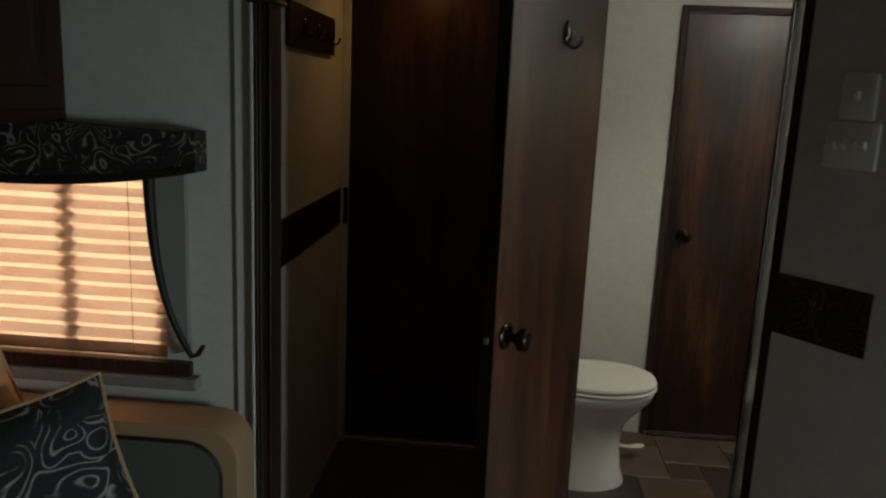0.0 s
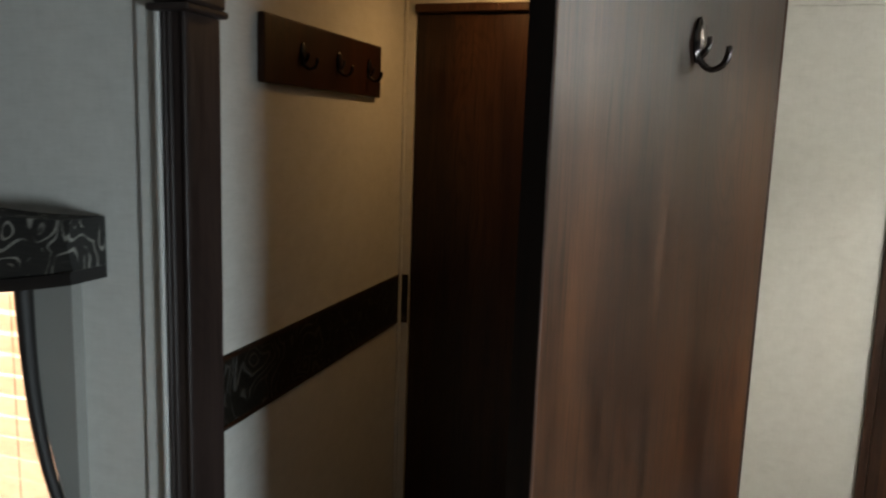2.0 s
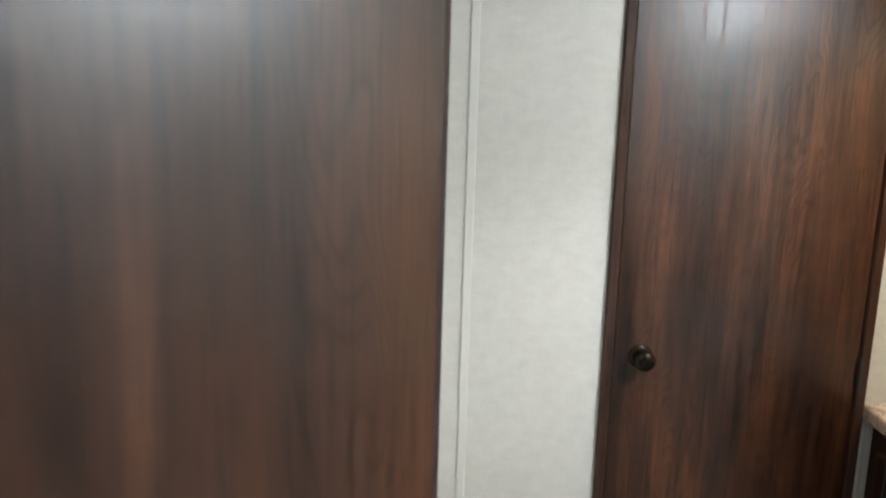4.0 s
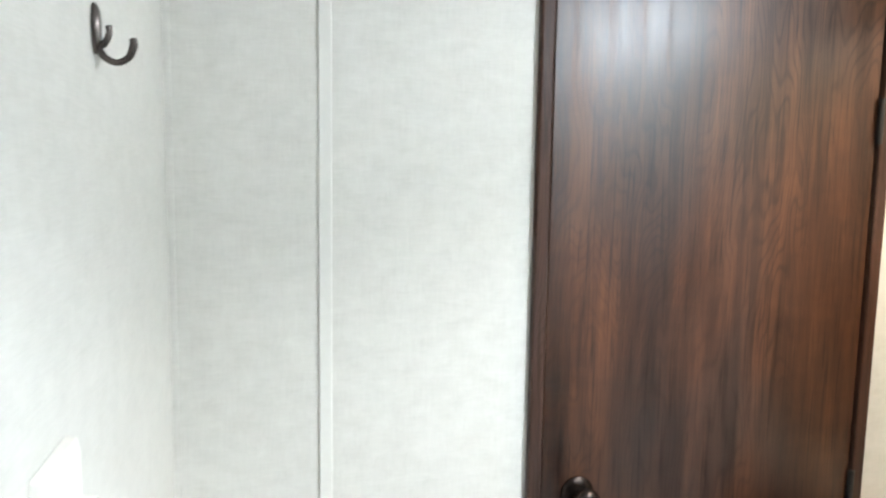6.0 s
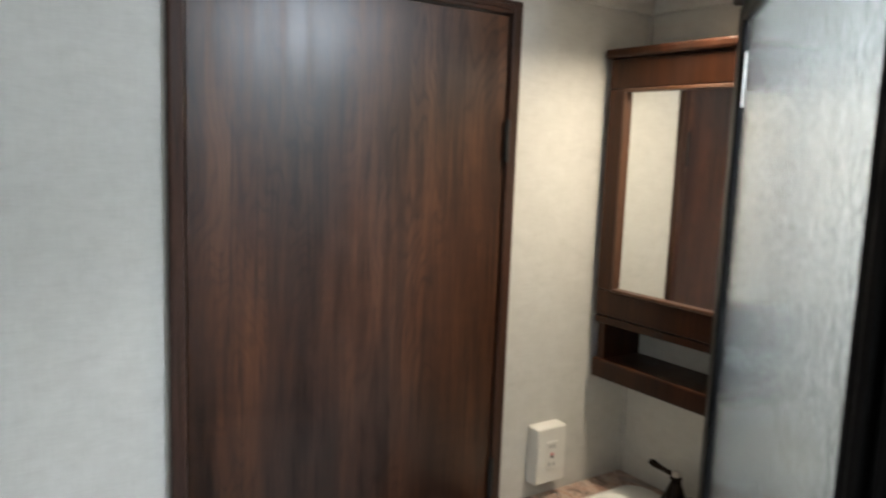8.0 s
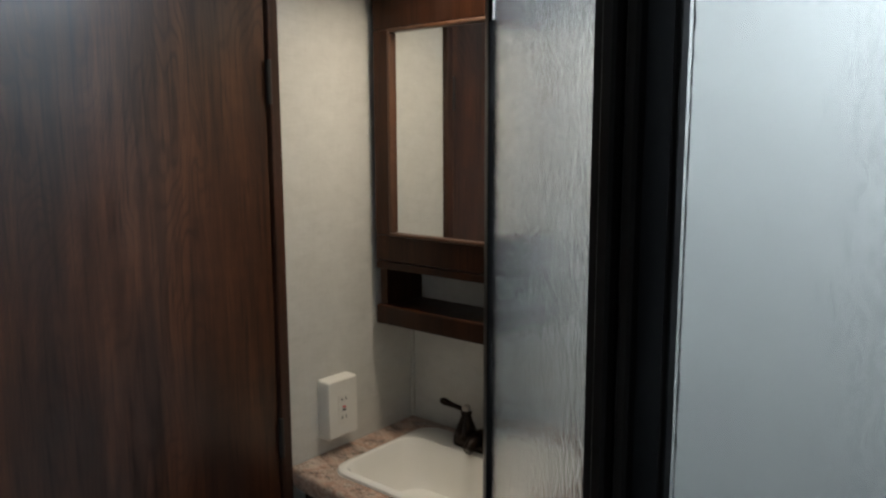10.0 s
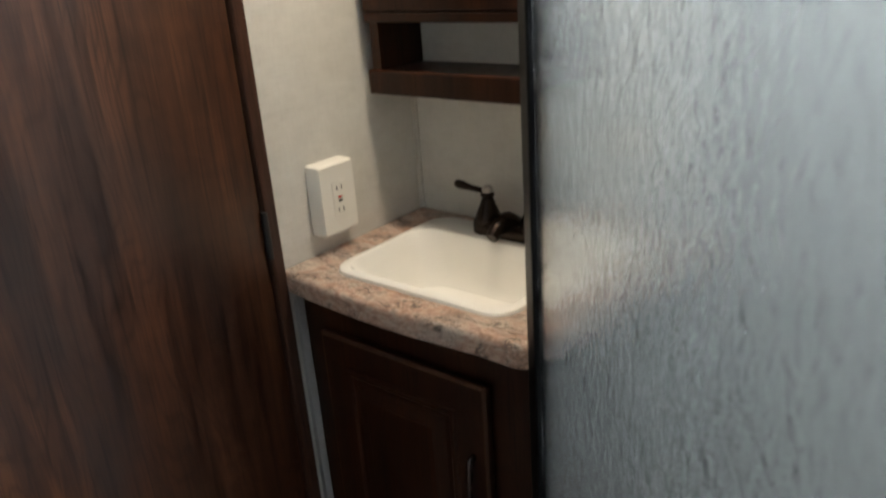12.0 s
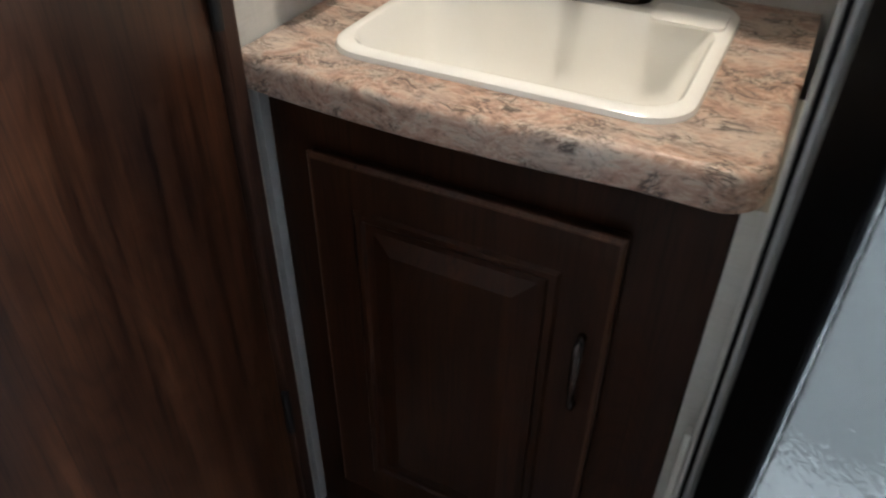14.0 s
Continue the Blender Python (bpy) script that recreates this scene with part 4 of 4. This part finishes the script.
# ---------------------------------------------------------------- slide-out: window, sofa, cupboard
win = tagged(new("window_1"), "slide-out window behind a closed pleated shade", "window", kind="structure")
for d in ((wx0, wx0 + 0.03, wz0, wz1), (wx1 - 0.03, wx1, wz0, wz1), (wx0 + 0.0301, wx1 - 0.0301, wz0, wz0 + 0.03), (wx0 + 0.0301, wx1 - 0.0301, wz1 - 0.03, wz1)):
    part("frame", boxed(d[0], d[1], 2.191, 2.215, d[2], d[3]), BLACK_FRAME, win)
part("mullion", boxed(-0.959, -0.924, 2.2155, 2.235, wz0, wz1), BLACK_FRAME, win)
g = part("pane", boxed(wx0 + 0.031, wx1 - 0.031, 2.200, 2.204, wz0 + 0.031, wz1 - 0.031), CLEAR, win)
g.visible_shadow = False
part("sill", boxed(-1.40, -0.556, 2.085, 2.134, 0.756, 0.790), FILLER, win, "grey-painted window sill board", bevel=0.006)
part("apron", boxed(-1.40, -0.580, 2.105, 2.134, 0.7905, 0.829), WOOD_TRIM, win, bevel=0.004)

shade = thing("pleated_blind", "cream pleated window shade glowing in the sun", "blind")
bm = bmesh.new()
N, PITCH = 28, 0.0203
prev = None
for k in range(N + 1):
    z = 0.831 + k * PITCH
    y = 2.165 + (0.015 if k % 2 else -0.015)
    row = [bm.verts.new((x, y, z)) for x in (wx0 + 0.004, wx1 - 0.004)]
    if prev:
        bm.faces.new((prev[0], prev[1], row[1], row[0]))
    prev = row
part("cloth", bm, SHADE, shade)
part("bottom_rail", boxed(wx0 + 0.004, wx1 - 0.004, 2.150, 2.178, 0.8292, 0.8305), WOOD_TRIM, shade)
for x in (-0.76, -1.22):
    bm = bmesh.new()
    tube(bm, [(x, 2.148, 0.832), (x, 2.148, 1.1), (x, 2.148, 1.39)], 0.0009, 6)
    part("cord", bm, TAN, shade)

val = thing("window_valance", "padded dark scroll-print window valance with black hem", "valance")
bm = bmesh.new()
cols = []
for k in range(25):
    f = k / 24
    x = -1.40 + 0.868 * f
    sag = 0.052 * (1 - ((f - 0.42) / 0.58) ** 2) if f > 0 else 0.02
    cols.append((x, 1.362 - max(sag, 0), 1.468 - 0.006 * math.sin(f * 9)))
for y0, y1, za, zb, mat_, nm in ((2.060, 2.1345, 0.022, 1.0, VALANCE, "padded_board"), (2.056, 2.1345, 0.0, 0.0215, PIPING, "hem")):
    bm = bmesh.new()
    rings = []
    for x, zl, zh in cols:
        lo = zl + za if zb == 1.0 else zl
        hi = zh if zb == 1.0 else zl + zb
        rings.append([(x, y0, lo), (x, y0 - (0.010 if zb == 1.0 else 0.002), (lo + hi) / 2), (x, y0, hi), (x, y1, hi), (x, y1, lo)])
    loft(bm, rings)
    part(nm, bm, mat_, val, "black padded hem" if nm == "hem" else "", smooth=True)
leg = bmesh.new()
curve = [(-0.672 + 0.012 * t + 0.094 * t ** 3.2, 1.36 - 0.505 * t) for t in [k / 16 for k in range(17)]]
front = [p for p in curve if p[0] < -0.586] + [(-0.585, 0.885), (-0.585, 1.36)]
lo = [leg.verts.new((x, 2.110, z)) for x, z in front]
hi = [leg.verts.new((x, 2.1342, z)) for x, z in front]
leg.faces.new(lo)
leg.faces.new(hi[::-1])
for k in range(len(front)):
    leg.faces.new((lo[k], hi[k], hi[(k + 1) % len(front)], lo[(k + 1) % len(front)]))
part("side_panel", leg, PANEL_CLOTH, val, "grey cloth side panel of the valance")
bm = bmesh.new()
tube(bm, [(x - 0.004, 2.098, z) for x, z in curve] + [(-0.552, 2.098, 0.862), (-0.536, 2.098, 0.888)], [0.016 - 0.0005 * k for k in range(17)] + [0.008, 0.006], 10)
part("piping", bm, PIPING, val, "black edge piping", smooth=True)

cup = thing("overhead_cupboard", "dark wooden overhead cupboard with panelled doors", "cupboard")
part("body", boxed(-1.449, -0.912, 0.30, 2.133, 1.475, TOP - 0.002), WOOD_CAB, cup)
for y0 in (0.95, 1.54):
    d = part("door", boxed(-0.9115, -0.894, y0, y0 + 0.56, 1.505, 2.06), WOOD_CAB, cup, bevel=0.004)
    bm = bmesh.new()
    loft(bm, [[(x, y0 + i, 1.505 + i), (x, y0 + 0.56 - i, 1.505 + i), (x, y0 + 0.56 - i, 2.06 - i), (x, y0 + i, 2.06 - i)] for i, x in ((0.055, -0.8938), (0.06, -0.888), (0.075, -0.888), (0.09, -0.893), (0.11, -0.893), (0.14, -0.886))])
    part("raised_panel", bm, WOOD_CAB, d)

sofa = thing("sofa", "tan sofa with dark olive inner arm and black piping", "sofa")
bm = bmesh.new()


def arm_outline(inset):
    r = 0.09
    x1, zt = -0.392 - inset, 0.722 - inset
    pts = [(-1.30, 0.08), (x1, 0.08)]
    for k in range(9):
        a = radians(90 * k / 8)
        pts.append((x1 - r + r * math.cos(a), zt - r + r * math.sin(a)))
    pts.append((-1.30, zt))
    return pts


def slab_y(bm, pts, y0, y1):
    lo = [bm.verts.new((x, y0, z)) for x, z in pts]
    hi = [bm.verts.new((x, y1, z)) for x, z in pts]
    bm.faces.new(lo)
    bm.faces.new(hi[::-1])
    for k in range(len(pts)):
        j = (k + 1) % len(pts)
        bm.faces.new((lo[k], hi[k], hi[j], lo[j]))


slab_y(bm, arm_outline(0), 1.945, 2.080)
part("arm", bm, TAN, sofa, bevel=0.018, smooth=True)
bm = bmesh.new()
slab_y(bm, arm_outline(0.042), 1.930, 1.9445)
part("arm_panel", bm, OLIVE, sofa, "dark olive inner arm panel", bevel=0.005)
bm = bmesh.new()
tube(bm, [(x, 1.937, z) for x, z in arm_outline(0.040)[1:]], 0.006, 8)
part("piping", bm, PIPING, sofa, "black piping", smooth=True)
part("seat_cushion", boxed(-1.25, -0.46, 0.60, 1.928, 0.24, 0.47), OLIVE, sofa, bevel=0.05, smooth=True)
part("base", boxed(-1.30, -0.48, 0.55, 1.928, 0.02, 0.238), TAN, sofa, bevel=0.01)
part("back_cushion", boxed(-1.44, -1.16, 0.60, 1.90, 0.40, 0.90), TAN, sofa, bevel=0.07, smooth=True)


def cushion(name, label, m, w, h, t, mat_, pipe):
    c = thing(name, label, "cushion", m)
    n = 14
    bm = bmesh.new()
    grid = {}
    for side in (1, -1):
        for i in range(n + 1):
            for j in range(n + 1):
                u, v = i / n * 2 - 1, j / n * 2 - 1
                edge_ = i in (0, n) or j in (0, n)
                if side == -1 and edge_:
                    grid[side, i, j] = grid[1, i, j]
                    continue
                x = u * w / 2 * (1 - 0.07 * (1 - v * v) * (abs(u) ** 3))
                z = v * h / 2 * (1 - 0.07 * (1 - u * u) * (abs(v) ** 3))
                y = side * t / 2 * ((1 - u ** 4) * (1 - v ** 4)) ** 0.55
                y += 0.006 * noise.noise(Vector((u * 2.3, v * 2.3, side)))
                grid[side, i, j] = bm.verts.new((x, 0 if edge_ else y, z))
        for i in range(n):
            for j in range(n):
                f = [grid[side, a, b] for a, b in ((i, j), (i + 1, j), (i + 1, j + 1), (i, j + 1))]
                bm.faces.new(f)
    part("cover", bm, mat_, c, smooth=True)
    bm = bmesh.new()
    loop = []
    for a, b in (((-1, -1), (1, -1)), ((1, -1), (1, 1)), ((1, 1), (-1, 1)), ((-1, 1), (-1, -1))):
        for k in range(10):
            f = k / 10
            u, v = a[0] + (b[0] - a[0]) * f, a[1] + (b[1] - a[1]) * f
            loop.append((u * w / 2 * (1 - 0.07 * (1 - v * v)), 0, v * h / 2 * (1 - 0.07 * (1 - u * u))))
    tube(bm, loop + loop[:1], 0.006, 8)
    part("piping", bm, pipe, c, smooth=True)
    return c


cushion("throw_pillow", "dark scroll-print throw pillow with tan back leaning on the sofa", pose(-0.80, 1.745, 0.655, -14, -12, 38), 0.39, 0.39, 0.13, PILLOW, TAN)
cushion("throw_pillow", "plain tan throw pillow on the sofa", pose(-1.10, 1.79, 0.765, -8, -16, 48), 0.42, 0.50, 0.15, TAN, TAN)

# ---------------------------------------------------------------- ground outside and vinyl tiles
bm = bmesh.new()
box(bm, -400, 400, -400, 400, -1.05, -0.95)
setting("ground", bm, plain("dry_ground", (0.22, 0.20, 0.17), 0.9, grain=0.6, amount=0.2, bump=0.1), "bare dry ground outside", "ground")

random.seed(4)
tile_sizes = {}
for a, b in ((0.30, 0.15), (0.15, 0.15), (0.30, 0.30), (0.15, 0.30)):
    bm = bmesh.new()
    box(bm, 0.002, a - 0.002, 0.002, b - 0.002, -0.0058, 0.0)
    tile_sizes[a, b] = finish("tile", bm, SLATE, 0.0012, segs=1)
used = set()
for j in range(0, 16):
    for i in range(0, 13):
        if (i, j) in used:
            continue
        opts = [(2, 2), (2, 1), (1, 2), (1, 1)]
        random.shuffle(opts)
        for a, b in opts:
            cells = {(i + p, j + q) for p in range(a) for q in range(b)}
            if i + a <= 13 and j + b <= 16 and not cells & used:
                used |= cells
                t = new("tile", tile_sizes[a * 0.15, b * 0.15])
                t.parent = floor
                t.matrix_basis = pose(0.30 + i * 0.15, 1.33 + j * 0.15, 0)
                break

# countable repeats share a group
for names, group in (("light_switch", "light switches"), ("throw_pillow", "throw pillows on the sofa"), ("ceiling_light", "round ceiling lights"), ("wall_border", "pieces of wall border")):
    for ob in scene.objects:
        if ob.parent is None and ob.name.split(".")[0] == names:
            ob["group"] = group
